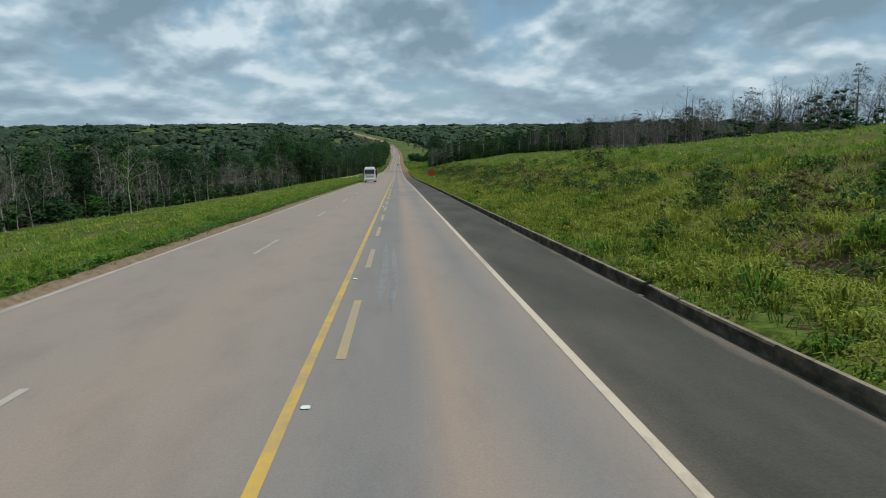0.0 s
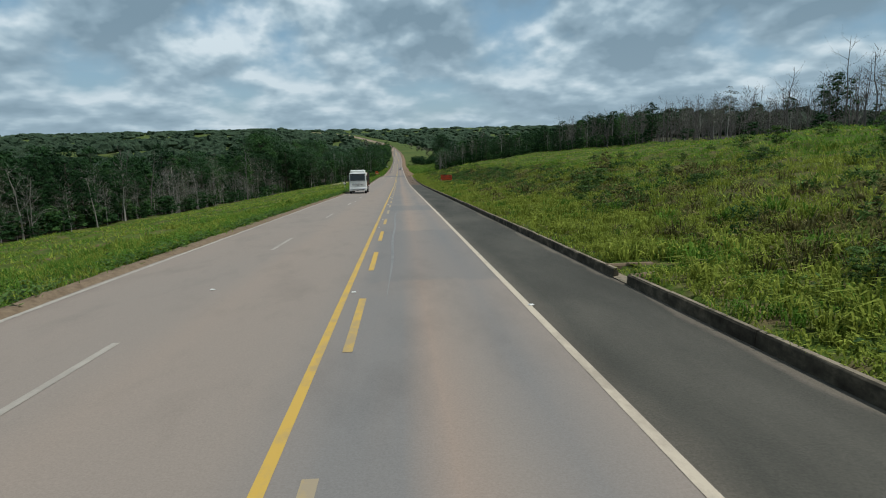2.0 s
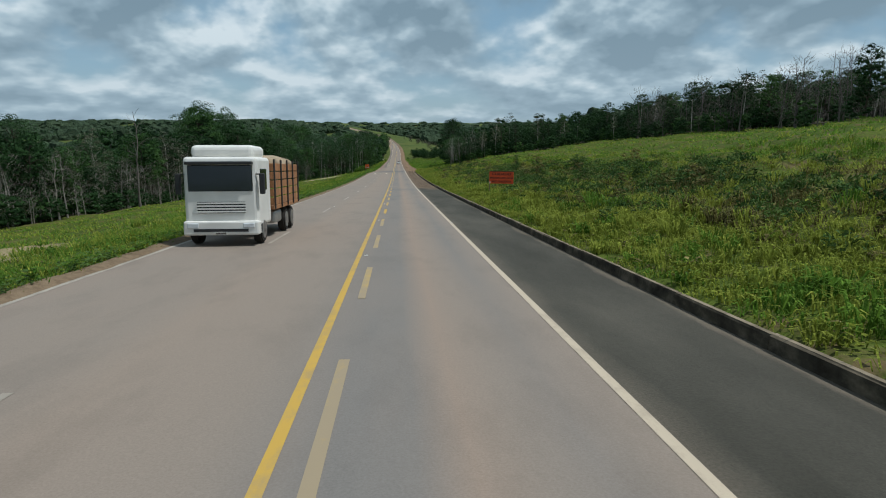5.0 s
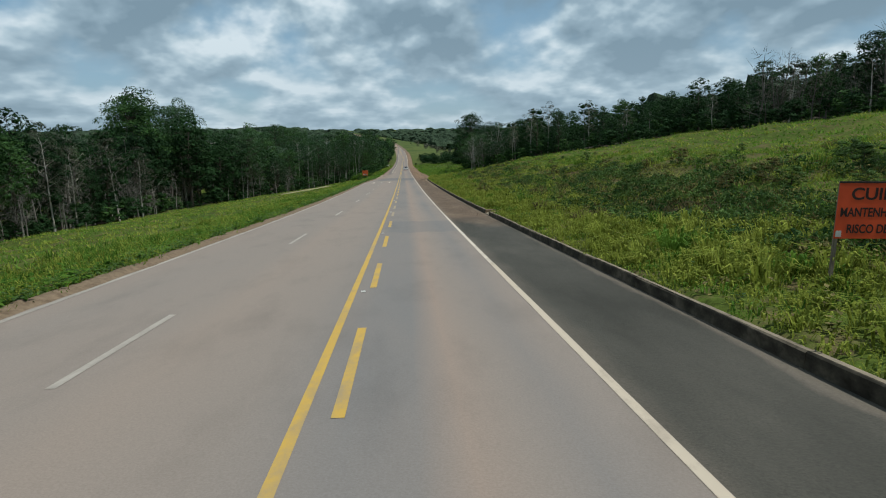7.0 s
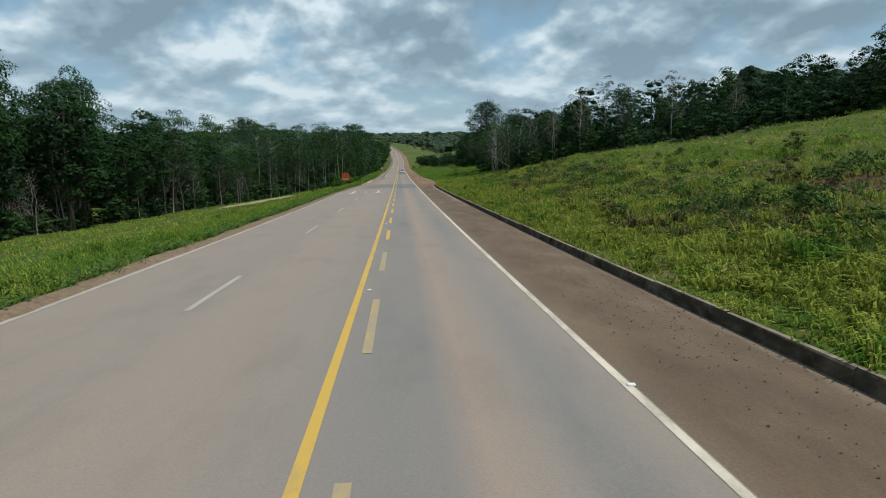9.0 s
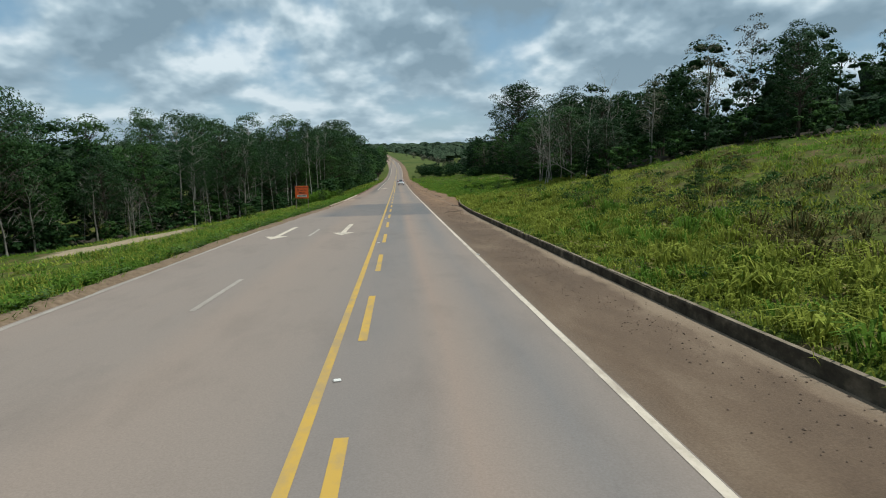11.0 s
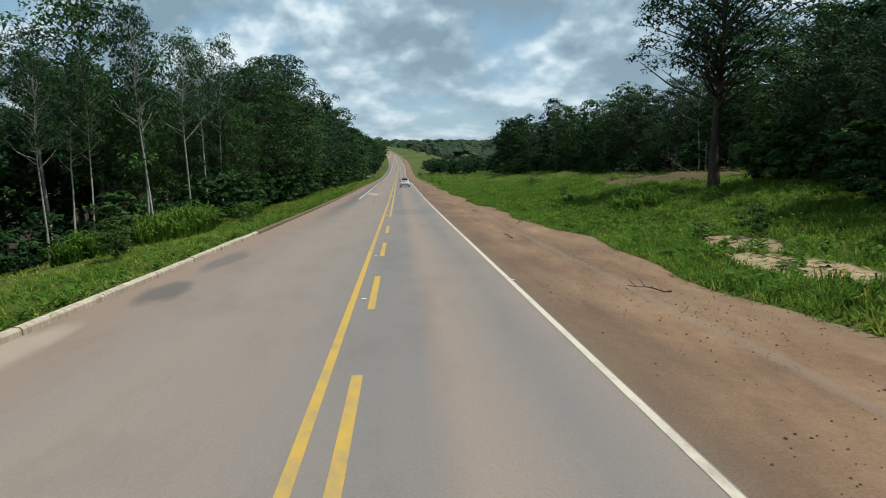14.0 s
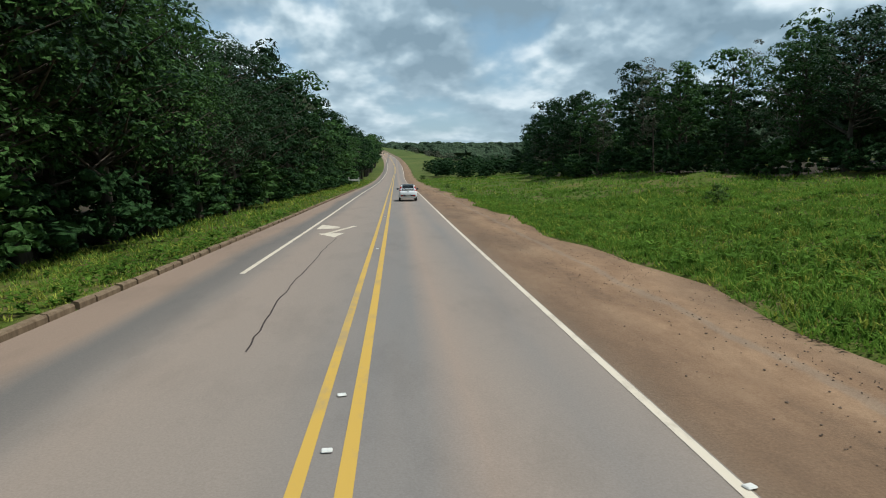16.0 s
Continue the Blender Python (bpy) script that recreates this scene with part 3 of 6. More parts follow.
def build_markings():
    mesh_part("solid_yellow_line", far_strip("solid_yellow_line", -0.068, 0.068, 0.006, YELLOW), road, "solid yellow centre line, worn in places")
    k = 0
    while 12.4 + 8 * k < 361:
        y = 12.5 + 8 * k + float(np.interp(k, [0, 2, 3, 7, 8, 9, 10, 19, 21, 23, 33, 35, 38, 40], [-0.1, 0.4, 0.2, -0.35, -0.7, -0.6, 0.2, 0.3, 0.0, 0.65, -0.6, -0.1, -0.3, 0.5]))
        faded = y < 60 or 85 < y < 150 or 205 < y < 235
        marking("yellow_dash", 0.34, 0.49, y - 4.0, y, YELLOW_FADED if faded else YELLOW)
        k += 1
    mesh_part("second_yellow_line", far_strip("second_yellow_line", 0.34, 0.49, 0.006, YELLOW, 364.0), road, "second solid yellow line")
    for y in [20 + 16.6 * i for i in range(-1, 7)] + [138.5, 154.4, 170.0, 186.6, 203.0, 220.2, 236, 251, 267, 284.2]:
        u = float(np.interp(y, [60, 170, 290], [-3.40, -3.33, -3.28]))
        marking("white_dash", u - 0.065, u + 0.065, y, y + 4.2, WHITE_FADED)
    mesh_part("edge_line", far_strip("edge_line", 3.625, 3.76, 0.006, WHITE_DUSTY, -60, 182.0), road, "dusty cream edge line beside the shoulder")
    mesh_part("edge_line", far_strip("edge_line", 3.63, 3.745, 0.006, WHITE_LINE, 180.0), road, "white edge line beside the shoulder")
    mesh_part("edge_line", far_strip("edge_line", -6.5, -6.36, 0.006, WHITE_FADED, -60, 296), road, "faded white edge line")
    mesh_part("edge_line", far_strip("edge_line", -3.3, -3.16, 0.006, WHITE_LINE, 391), road, "white edge line of the narrowed road")
    # lane arrows that point towards oncoming traffic
    for u, y in ((-1.76, 284.2), (-4.85, 283.0)):
        bm = bmesh.new()
        pts = [(0, 0), (-0.55, 1.5), (-0.12, 1.5), (-0.12, 7.3), (0.12, 7.3), (0.12, 1.5), (0.55, 1.5)]
        vs = [bm.verts.new((u + a, y + b, float(road_z(y + b)) + 0.008)) for a, b in pts]
        bm.faces.new(vs[::-1])
        bmesh.ops.triangulate(bm, faces=bm.faces[:])
        part("lane_arrow", bm, WHITE_LINE, road, "white painted lane arrow")
    bm = bmesh.new()
    for pts in ([(-1.05, 405.6), (-2.2, 401.3), (-2.45, 401.3), (-1.3, 405.6)], [(-2.9, 404.1), (-1.9, 404.4), (-1.85, 405.2), (-2.9, 406.6)], [(-2.55, 401.9), (-1.7, 400.2), (-1.4, 402.1)]):
        vs = [bm.verts.new((a, b, float(road_z(b)) + 0.008)) for a, b in pts]
        bm.faces.new(vs)
    bmesh.ops.recalc_face_normals(bm, faces=bm.faces[:])
    part("lane_arrow", bm, WHITE_LINE, road, "white painted merge arrow")


build_markings()


# ---- kerbs ----
def kerb_piece(name, parent, y0, y1, line, prof, mat, label=""):
    """One length of kerb: the profile (outward offset, height) swept from y0 to y1."""
    verts, n = [], len(prof)
    rr = random.Random(int(y0 * 37))
    dz = rr.uniform(-0.012, 0.012)
    for y in (y0, y1):
        u = float(line(np.array(y)))
        for o, h in prof:
            verts.append((u + o + float(road_x(y)) + rr.uniform(-0.008, 0.008), y, float(road_z(y)) + h + (dz if h > 0 else 0)))
    faces = [(i, (i + 1) % n, n + (i + 1) % n, n + i) for i in range(n)] + [tuple(range(n))[::-1], tuple(range(n, 2 * n))]
    return mesh_part(name, mesh_from(name, verts, faces, mat), parent, label)


def kerb_return(parent, ua, ya, ub, yb, mat):
    """A straight length of kerb that turns away from the road beside a drain."""
    d = Vector((ub - ua, yb - ya, 0))
    n = Vector((-d.y, d.x, 0)).normalized()
    prof = ((-0.09, -0.2), (-0.08, 0.20), (-0.05, 0.245), (0.05, 0.245), (0.08, 0.20), (0.09, -0.2))
    verts = [(u + n.x * o, y + n.y * o, float(road_z(y)) + h) for u, y in ((ua, ya), (ub, yb)) for o, h in prof]
    faces = [(i, i + 6, (i + 1) % 6 + 6, (i + 1) % 6) for i in range(6)] + [tuple(range(6)), tuple(range(11, 5, -1))]
    return mesh_part("kerb_stone", mesh_from("kerb_stone", verts, faces, mat), parent, "kerb end turned away from the road")


# where the kerb is broken: from, to, and whether water drains off there
BREAKS = ((12.1, 12.3, False), (60.8, 62.3, True), (96.1, 96.3, False), (200.0, 201.9, True))


def build_earth_edge():
    """A low bank of bare earth along the far side of the road."""
    ys = np.arange(-40.0, 326.0, 0.6)
    rs = np.random.RandomState(61)
    off = np.array([0.12, 0.01, -0.07, -0.18, -0.30, -0.44, -0.62])
    hgt = np.array([-0.02, 0.012, 0.05, 0.085, 0.10, 0.085, 0.0])
    sway = 0.10 * waves(0 * ys, ys, 7.0) + 0.05 * waves(0 * ys + 9, ys, 2.3)
    U = left_u(ys)[:, None] + off[None] + sway[:, None] * np.array([1.0, 1.0, 1.0, 0.8, 0.6, 0.5, 0.4])[None] + rs.normal(0, 0.012, (len(ys), 7))
    Y = np.repeat(ys[:, None], 7, 1)
    lump = 1 + 0.3 * waves(0 * ys + 40, ys, 5.0)[:, None] + rs.normal(0, 0.12, (len(ys), 7))
    v = np.stack([U + road_x(Y), Y, road_z(Y) + np.where(hgt[None] > 0.02, hgt[None] * lump, hgt[None])], -1).reshape(-1, 3)
    tagged(new("earth_edge", mesh_from("earth_edge", v, grid_faces(len(ys), 7), EARTH_KERB, True)), "low bank of bare brown earth edging the far lane", "earth bank", kind="structure")


def build_kerbs():
    right = tagged(new("kerb"), "long weathered concrete kerb with drain openings", "kerb", kind="structure")
    prof = [(0.0, -0.15), (0.02, 0.205), (0.04, 0.238), (0.11, 0.245), (0.135, 0.22), (0.135, -0.15)]
    y = -16.3
    low = [(-0.05, -0.15), (0.0, 0.02), (0.2, 0.06), (0.45, 0.02), (0.45, -0.15)]
    while y < 317.6:
        cut = [g for g in BREAKS if y < g[0] <= y + 3.0]
        if cut:
            (g0, g1, drain), = cut
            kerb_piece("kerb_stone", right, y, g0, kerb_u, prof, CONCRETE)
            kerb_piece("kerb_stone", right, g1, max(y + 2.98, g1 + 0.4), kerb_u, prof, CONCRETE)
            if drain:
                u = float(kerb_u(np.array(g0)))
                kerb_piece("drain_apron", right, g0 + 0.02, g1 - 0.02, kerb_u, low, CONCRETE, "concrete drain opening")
                # turned ends take the lighter earth colour, standing for sunlight on their faces
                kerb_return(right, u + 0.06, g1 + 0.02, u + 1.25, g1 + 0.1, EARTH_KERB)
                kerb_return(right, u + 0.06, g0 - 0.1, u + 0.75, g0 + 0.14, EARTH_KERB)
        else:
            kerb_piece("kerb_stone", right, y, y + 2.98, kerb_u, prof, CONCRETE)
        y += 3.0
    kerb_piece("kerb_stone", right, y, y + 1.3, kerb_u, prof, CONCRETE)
    left = tagged(new("kerb"), "low pale concrete kerb edging the narrowed road", "kerb", kind="structure")
    prof_c = [(0.0, -0.15), (0.0, 0.10), (-0.03, 0.14), (-0.14, 0.15), (-0.18, 0.12), (-0.18, -0.15)][::-1]
    y = 315.0
    while y < 470:
        rr = random.Random(int(y * 11))
        ln = 2.9 if y < 384 else rr.uniform(0.5, 1.3)
        kerb_piece("kerb_stone", left, y, y + ln, left_u, prof_c, DUSTY_KERB if y < 327 else CONCRETE_PALE if y < 352 else EARTH_KERB)
        y += ln + (0.05 if y < 384 else rr.uniform(0.05, 0.2))


build_kerbs()
build_earth_edge()


# ---- plants: shared generators ----
def tube(path, radii, sides=6):
    """Tapered tube along a path; returns verts and quads."""
    path = np.asarray(path, float)
    v, f = [], []
    for i, (p, r) in enumerate(zip(path, radii)):
        d = path[min(i + 1, len(path) - 1)] - path[max(i - 1, 0)]
        d = d / (np.linalg.norm(d) + 1e-9)
        a = np.cross(d, (0.31, 0.95, 0.05))
        a /= np.linalg.norm(a) + 1e-9
        b = np.cross(d, a)
        for k in range(sides):
            t = 6.2832 * k / sides
            v.append(p + r * (a * math.cos(t) + b * math.sin(t)))
    for i in range(len(path) - 1):
        for k in range(sides):
            k2 = (k + 1) % sides
            f.append((i * sides + k, i * sides + k2, (i + 1) * sides + k2, (i + 1) * sides + k))
    return np.array(v), np.array(f)


def merge(parts):
    vs, fs, n = [], [], 0
    for v, f in parts:
        vs.append(v)
        fs.append(f + n)
        n += len(v)
    return np.concatenate(vs), np.concatenate(fs)


def leaf_cloud(rs, centres, radii, per, size, flat=0.75):
    """Small pointed leaves scattered through soft clusters."""
    c = np.repeat(centres, per, 0)
    r = np.repeat(radii, per)
    d = rs.normal(size=(len(c), 3))
    d /= np.linalg.norm(d, axis=1)[:, None]
    d[:, 2] = np.where(d[:, 2] < -0.25, -d[:, 2], d[:, 2])
    p = c + d * (r * rs.uniform(0.55, 1.0, len(c)) ** 0.5)[:, None] * np.array([1, 1, flat])
    nrm = d * 1.0 + rs.normal(size=p.shape) * 0.36 + np.array([0, 0, 0.25])
    nrm /= np.linalg.norm(nrm, axis=1)[:, None]
    t = np.cross(nrm, rs.normal(size=p.shape))
    t /= np.linalg.norm(t, axis=1)[:, None]
    b = np.cross(nrm, t)
    s = size * rs.uniform(0.6, 1.35, len(p))[:, None]
    v = np.stack([p - t * s * 0.75 - b * s * 0.55, p - t * s * 0.75 + b * s * 0.55 - nrm * s * 0.15, p + t * s], 1).reshape(-1, 3)
    return v, np.arange(len(v)).reshape(-1, 3)


def icosphere(level):
    bm = bmesh.new()
    bmesh.ops.create_icosphere(bm, subdivisions=level, radius=1.0)
    v = np.array([tuple(q.co) for q in bm.verts])
    f = np.array([[q.index for q in p.verts] for p in bm.faces])
    bm.free()
    return v, f


ICO = {1: icosphere(1), 2: icosphere(2)}


def crown_parts(rs, centres, radii, per, leaf, level, heart):
    """Foliage clumps: a lumpy leafy heart and loose sprays round it. Returns verts, faces (quads; a heart's triangles repeat a corner) and the smooth flags."""
    bv, bf = ICO[level]
    lv, lf = leaf_cloud(rs, centres, radii, per, leaf, 0.78)
    if not heart:
        return np.zeros((0, 3)), np.zeros((0, 3), int), lv, lf
    hearts = []
    for c, r in zip(centres, radii):
        k = 1 + rs.uniform(-0.3, 0.3, len(bv))
        v = bv * k[:, None] * r * heart * np.array([1.0, 1.0, 0.72])
        v[:, 2] = np.maximum(v[:, 2], -0.38 * r)
        hearts.append((v + c, bf))
    hv, hf = merge(hearts)
    return hv, hf, lv, lf


def bare_arrays(seed, height, base, spread, limbs, trunk_r, lean):
    rs = np.random.RandomState(seed)
    n = 7
    h = np.linspace(0, 1, n)
    px, py = np.cumsum(rs.normal(0, lean * 0.35, n)) * h, np.cumsum(rs.normal(0, lean * 0.35, n)) * h
    path = np.stack([px, py, h * height * 0.97 - 0.3 * (h == 0)], 1)
    rad = trunk_r * (1.15 - 0.95 * h)
    rad[0] *= 1.5
    tubes = [tube(path, rad, 6)]
    for i in range(limbs):
        f = base + (0.97 - base) * (i + rs.uniform(0.1, 0.9)) / limbs
        start = np.array([np.interp(f, h, path[:, k]) for k in range(3)])
        az = i * 2.4 + rs.uniform(-0.5, 0.5)
        ln = spread * (1.25 - 0.75 * f) * rs.uniform(0.6, 1.2)
        d = np.array([math.cos(az), math.sin(az), rs.uniform(0.6, 1.4)])
        mid = start + d * ln * 0.5 + rs.normal(0, 0.12 * ln, 3)
        end = start + d * ln + rs.normal(0, 0.12 * ln, 3)
        r0 = trunk_r * (0.5 - 0.32 * f)
        tubes.append(tube([start, mid, end], [r0, r0 * 0.6, r0 * 0.2], 4))
        for k in range(3):
            q = (mid, start * 0.3 + end * 0.7, start * 0.6 + end * 0.4)[k]
            e2 = q + (d + rs.normal(0, 0.7, 3)) * ln * rs.uniform(0.3, 0.55)
            tubes.append(tube([q, (q + e2) / 2 + rs.normal(0, 0.06 * ln, 3), e2], [r0 * 0.4, r0 * 0.28, r0 * 0.1], 3))
    return merge(tubes), None


def tree_arrays(seed, height, base, spread, clumps, per, leaf, trunk_r=None, level=1, size=1.0, lean=0.3, heart=0.78):
    """A leafy tree: bent tapered trunk, limbs out to foliage clumps that fill an uneven domed crown."""
    rs = np.random.RandomState(seed)
    tr = trunk_r or height * 0.014
    n = 6
    h = np.linspace(0, 1, n)
    px, py = np.cumsum(rs.normal(0, lean * 0.35, n)) * h, np.cumsum(rs.normal(0, lean * 0.35, n)) * h
    path = np.stack([px, py, h * height * 0.84 - 0.3 * (h == 0)], 1)
    rad = tr * (1.15 - 0.9 * h)
    rad[0] *= 1.5
    tubes = [tube(path, rad, 6)]
    lo = base * height
    cz, hz = (lo + height) / 2, (height - lo) / 2
    ph = rs.uniform(0, 6.28, 3)
    centres, radii = [], []
    for i in range(clumps):
        t = (i + 0.5) / clumps
        u = 1 - 1.75 * t
        az = i * 2.39996 + rs.uniform(-0.35, 0.35)
        r = math.sqrt(max(0.02, 1 - u * u))
        wob = 1 + 0.28 * math.sin(az * 2 + ph[0]) + 0.16 * math.sin(az * 3 + u * 4 + ph[1])
        shell = rs.uniform(0.3, 1.0) * wob
        c = np.array([spread * r * math.cos(az) * shell, spread * r * math.sin(az) * shell, cz + hz * u * rs.uniform(0.78, 1.0)])
        c[:2] += [np.interp(c[2] / height, h, path[:, 0]), np.interp(c[2] / height, h, path[:, 1])]
        centres.append(c)
        radii.append(spread * rs.uniform(0.27, 0.50) * size)
        zt = np.clip(c[2] - 0.6 * math.hypot(c[0], c[1]), lo * 0.75, height * 0.8)
        f = zt / (height * 0.84)
        start = np.array([np.interp(f, h, path[:, k]) for k in range(3)])
        r0 = tr * (0.5 - 0.3 * f)
        tubes.append(tube([start, (start * 0.45 + c * 0.55) + rs.normal(0, 0.12, 3), c], [r0, r0 * 0.6, r0 * 0.2], 4))
    trunk = merge(tubes)
    crown = crown_parts(rs, np.array(centres), np.array(radii), per, leaf, level, heart)
    fit = height / crown[2][:, 2].max()
    crown[0][:, 2] *= fit
    crown[2][:, 2] *= fit
    trunk[0][:, 2] *= fit
    return trunk, crown


def crown_mesh(crown, mat):
    hv, hf, lv, lf = crown
    me = bpy.data.meshes.new("crown")
    me.from_pydata(hv.tolist() + lv.tolist(), [], hf.tolist() + (lf + len(hv)).tolist())
    me.polygons.foreach_set("use_smooth", [True] * len(hf) + [False] * len(lf))
    me.materials.append(mat)
    me.update()
    return me


def tree_thing(name, label, category, arrays, bark, leaf, group):
    trunk, crown = arrays
    ob = tagged(new(name), label, category, group)
    mesh_part("trunk", mesh_from("trunk", trunk[0], trunk[1], bark, True), ob)
    if crown is not None:
        mesh_part("crown", crown_mesh(crown, leaf), ob)
    return ob


def left_edge(y):
    return np.interp(y, [-60, 285, 318, 345, 362, 380, 400, 450, 520, 600, 700, 800], [-45, -45, -34, -21.5, -15.5, -12.4, -11.8, -11.0, -10.2, -8.9, -8.6, -14])


def right_edge(y):
    return np.interp(y, [-60, 220, 280, 310, 327, 345, 362, 373, 392, 430, 470, 520, 560, 640, 900], [62, 62, 52, 38, 23.5, 20.5, 23, 36, 40, 36, 28, 32, 42, 75, 90])


def left_height(y):
    return np.interp(y, [-60, 70, 110, 180, 215, 250, 274, 286, 300, 310, 335, 350, 365, 378, 388, 402, 416, 430, 600], [9.3, 9.3, 12, 12, 12.5, 13.2, 14, 18.5, 17, 15.5, 13.8, 13.2, 14.3, 12.8, 14.5, 15.3, 14.5, 13.5, 13.5])


def right_height(y):
    return np.interp(y, [-60, 200, 240, 300, 326, 338, 358, 370, 400, 450, 600], [8.0, 8.0, 9.2, 9.8, 11.5, 11.3, 11.3, 11.0, 10.8, 13.0, 13.0])


TREES = {}


def build_tree_kinds():
    """One of each kind, 10 m high at scale 1; the first stands at its own place."""
    K = TREES
    D, M, S = "dense dark green broadleaf tree at the forest edge", "fresh green broadleaf tree with a leafy crown", "slender tree with a bare pale trunk and high crown"
    K["dark"] = [("forest_tree", D, tree_arrays(11 + i, 10.0, 0.12, 2.6, 34, 64, 0.15, heart=0.3, size=0.9), BARK_DARK, LEAF_DARK) for i in range(3)]
    K["mid"] = [("forest_tree", M, tree_arrays(31 + i, 10.0, 0.18, 2.4, 34, 64, 0.15, heart=0.3, size=0.9), BARK_DARK, LEAF_MID) for i in range(2)]
    K["slim"] = [("forest_tree", S, tree_arrays(51 + i, 10.0, 0.60, 1.8, 24, 56, 0.125, 0.085, heart=0, size=0.9), BARK_PALE, LEAF_DARK) for i in range(3)]
    K["dark_near"] = [("forest_tree", D, tree_arrays(13 + 2 * i, 10.0, 0.22, 2.7, 80, 82, 0.092, heart=0, size=0.72), BARK_DARK, LEAF_NEAR) for i in range(3)]
    K["mid_near"] = [("forest_tree", M, tree_arrays(33 + 2 * i, 10.0, 0.12, 2.6, 80, 82, 0.094, heart=0, size=0.72), BARK_DARK, LEAF_MID) for i in range(2)]
    K["slim_near"] = [("forest_tree", S, tree_arrays(53 + 2 * i, 10.0, 0.45, 1.9, 44, 75, 0.078, 0.07, heart=0, size=0.8), BARK_PALE, LEAF_NEAR) for i in range(2)]
    K["big"] = [("forest_tree", "tall spreading dark tree with a broad round crown", tree_arrays(172, 10.0, 0.36, 3.1, 150, 90, 0.075, 0.17, heart=0, size=0.55, lean=0.5), BARK_DARK, LEAF_DARK)]
    K["grey"] = [("forest_tree", "thin grey-green tree with sparse leaves", tree_arrays(71 + i, 10.0, 0.25, 1.8, 24, 64, 0.085, 0.08, size=0.85, heart=0), BARK_PALE, LEAF_GREY) for i in range(2)]
    K["bare"] = [("dead_tree", "leafless dead grey tree", bare_arrays(91 + i, 10.0, 0.30, 1.9, 11, 0.085, 0.5), BARK_DEAD, None) for i in range(3)]
    K["pale"] = [("dead_tree", "leafless leaning tree with whitish bark", bare_arrays(111 + i, 10.0, 0.2, 2.2, 16, 0.046, 0.9), BARK_PALE, None) for i in range(2)]
    K["bush"] = [("shrub", "leafy green shrub growing from the ground", tree_arrays(131 + i, 3.0, 0.02, 1.3, 18, 90, 0.072, 0.04, heart=0.4, size=0.95), BARK_DARK, LEAF_BUSH) for i in range(2)]
    K["bush_far"] = [("shrub", "", tree_arrays(141 + i, 3.0, 0.0, 1.35, 12, 24, 0.165, 0.04, heart=0.5, size=1.0), BARK_DARK, (LEAF_MID, LEAF_DARK, LEAF_DARK)[i]) for i in range(3)]
    K["scrub"] = [("shrub", "dry brownish scrub on the grassy bank", tree_arrays(151 + i, 2.0, 0.02, 1.1, 12, 70, 0.055, 0.03, size=0.8, heart=0.5), BARK_DEAD, WEED) for i in range(2)]


build_tree_kinds()
_made = {}


def plant(kind, x, y, height, rs, group, sink=0.15, lean=3.0, wide=1.0):
    if y > 432 and kind in ("dark", "mid", "slim", "grey"):
        return join_plant("far", kind, x, y, height, rs, wide)
    if kind + "_near" in TREES and 285 < y < 440 and -36 < x < 40:
        kind += "_near"
    i = rs.randint(len(TREES[kind]))
    name, label, arrays, bark, leaf = TREES[kind][i]
    nominal = {"bush": 3.0, "scrub": 2.0}.get(kind, 10.0)
    s = height / nominal
    w = s * wide * rs.uniform(0.9, 1.15)
    m = pose(x, y, float(land(x, y)) - sink, rs.uniform(-lean, lean), rs.uniform(-lean, lean), rs.uniform(0, 360)) @ Matrix.Diagonal((w, w, s, 1))
    if (kind, i) not in _made:
        cat = "shrub" if kind in ("bush", "scrub") else "tree"
        ob = tree_thing(name, label, cat, arrays, bark, leaf, group)
        ob.matrix_basis = m
        _made[kind, i] = ob
    else:
        src = _made[kind, i]
        keep = src.scale.copy()
        ob = copy_thing(src, m @ Matrix.Diagonal((1 / keep[0], 1 / keep[1], 1 / keep[2], 1)))
    tagged(ob, group=group)
    return ob


def scatter_copies(base_v, base_f, px, py, pz, sw, sh, ang):
    """One joined mesh of many turned and scaled copies of a base shape."""
    n, k = len(px), len(base_v)
    c, s = np.cos(ang)[:, None], np.sin(ang)[:, None]
    X = (base_v[None, :, 0] * c - base_v[None, :, 1] * s) * sw[:, None] + px[:, None]
    Y = (base_v[None, :, 0] * s + base_v[None, :, 1] * c) * sw[:, None] + py[:, None]
    Z = base_v[None, :, 2] * sh[:, None] + pz[:, None]
    v = np.stack([X, Y, Z], -1).reshape(-1, 3)
    f = (base_f[None] + (np.arange(n) * k)[:, None, None]).reshape(-1, base_f.shape[1])
    return v, f


MASS = {"low": [], "far": [], "back": []}


def join_plant(store, kind, x, y, height, rs, wide=1.0):
    """A plant too small or far to tell apart: kept for one joined mesh."""
    name, label, (trunk, crown), bark, leaf = TREES[kind][rs.randint(len(TREES[kind]))]
    s = height / {"bush": 3.0, "bush_far": 3.0, "scrub": 2.0}.get(kind, 10.0)
    w = s * wide * rs.uniform(0.9, 1.2)
    a = np.array([rs.uniform(0, 6.28)])
    pos = [np.array([v]) for v in (x, y, float(land(x, y)) - 0.15)]
    one = lambda v, f: scatter_copies(v, f, *pos, np.array([w]), np.array([s]), a)
    MASS[store].append((leaf, one(crown[0], crown[1]), one(crown[2], crown[3]), one(*trunk)))


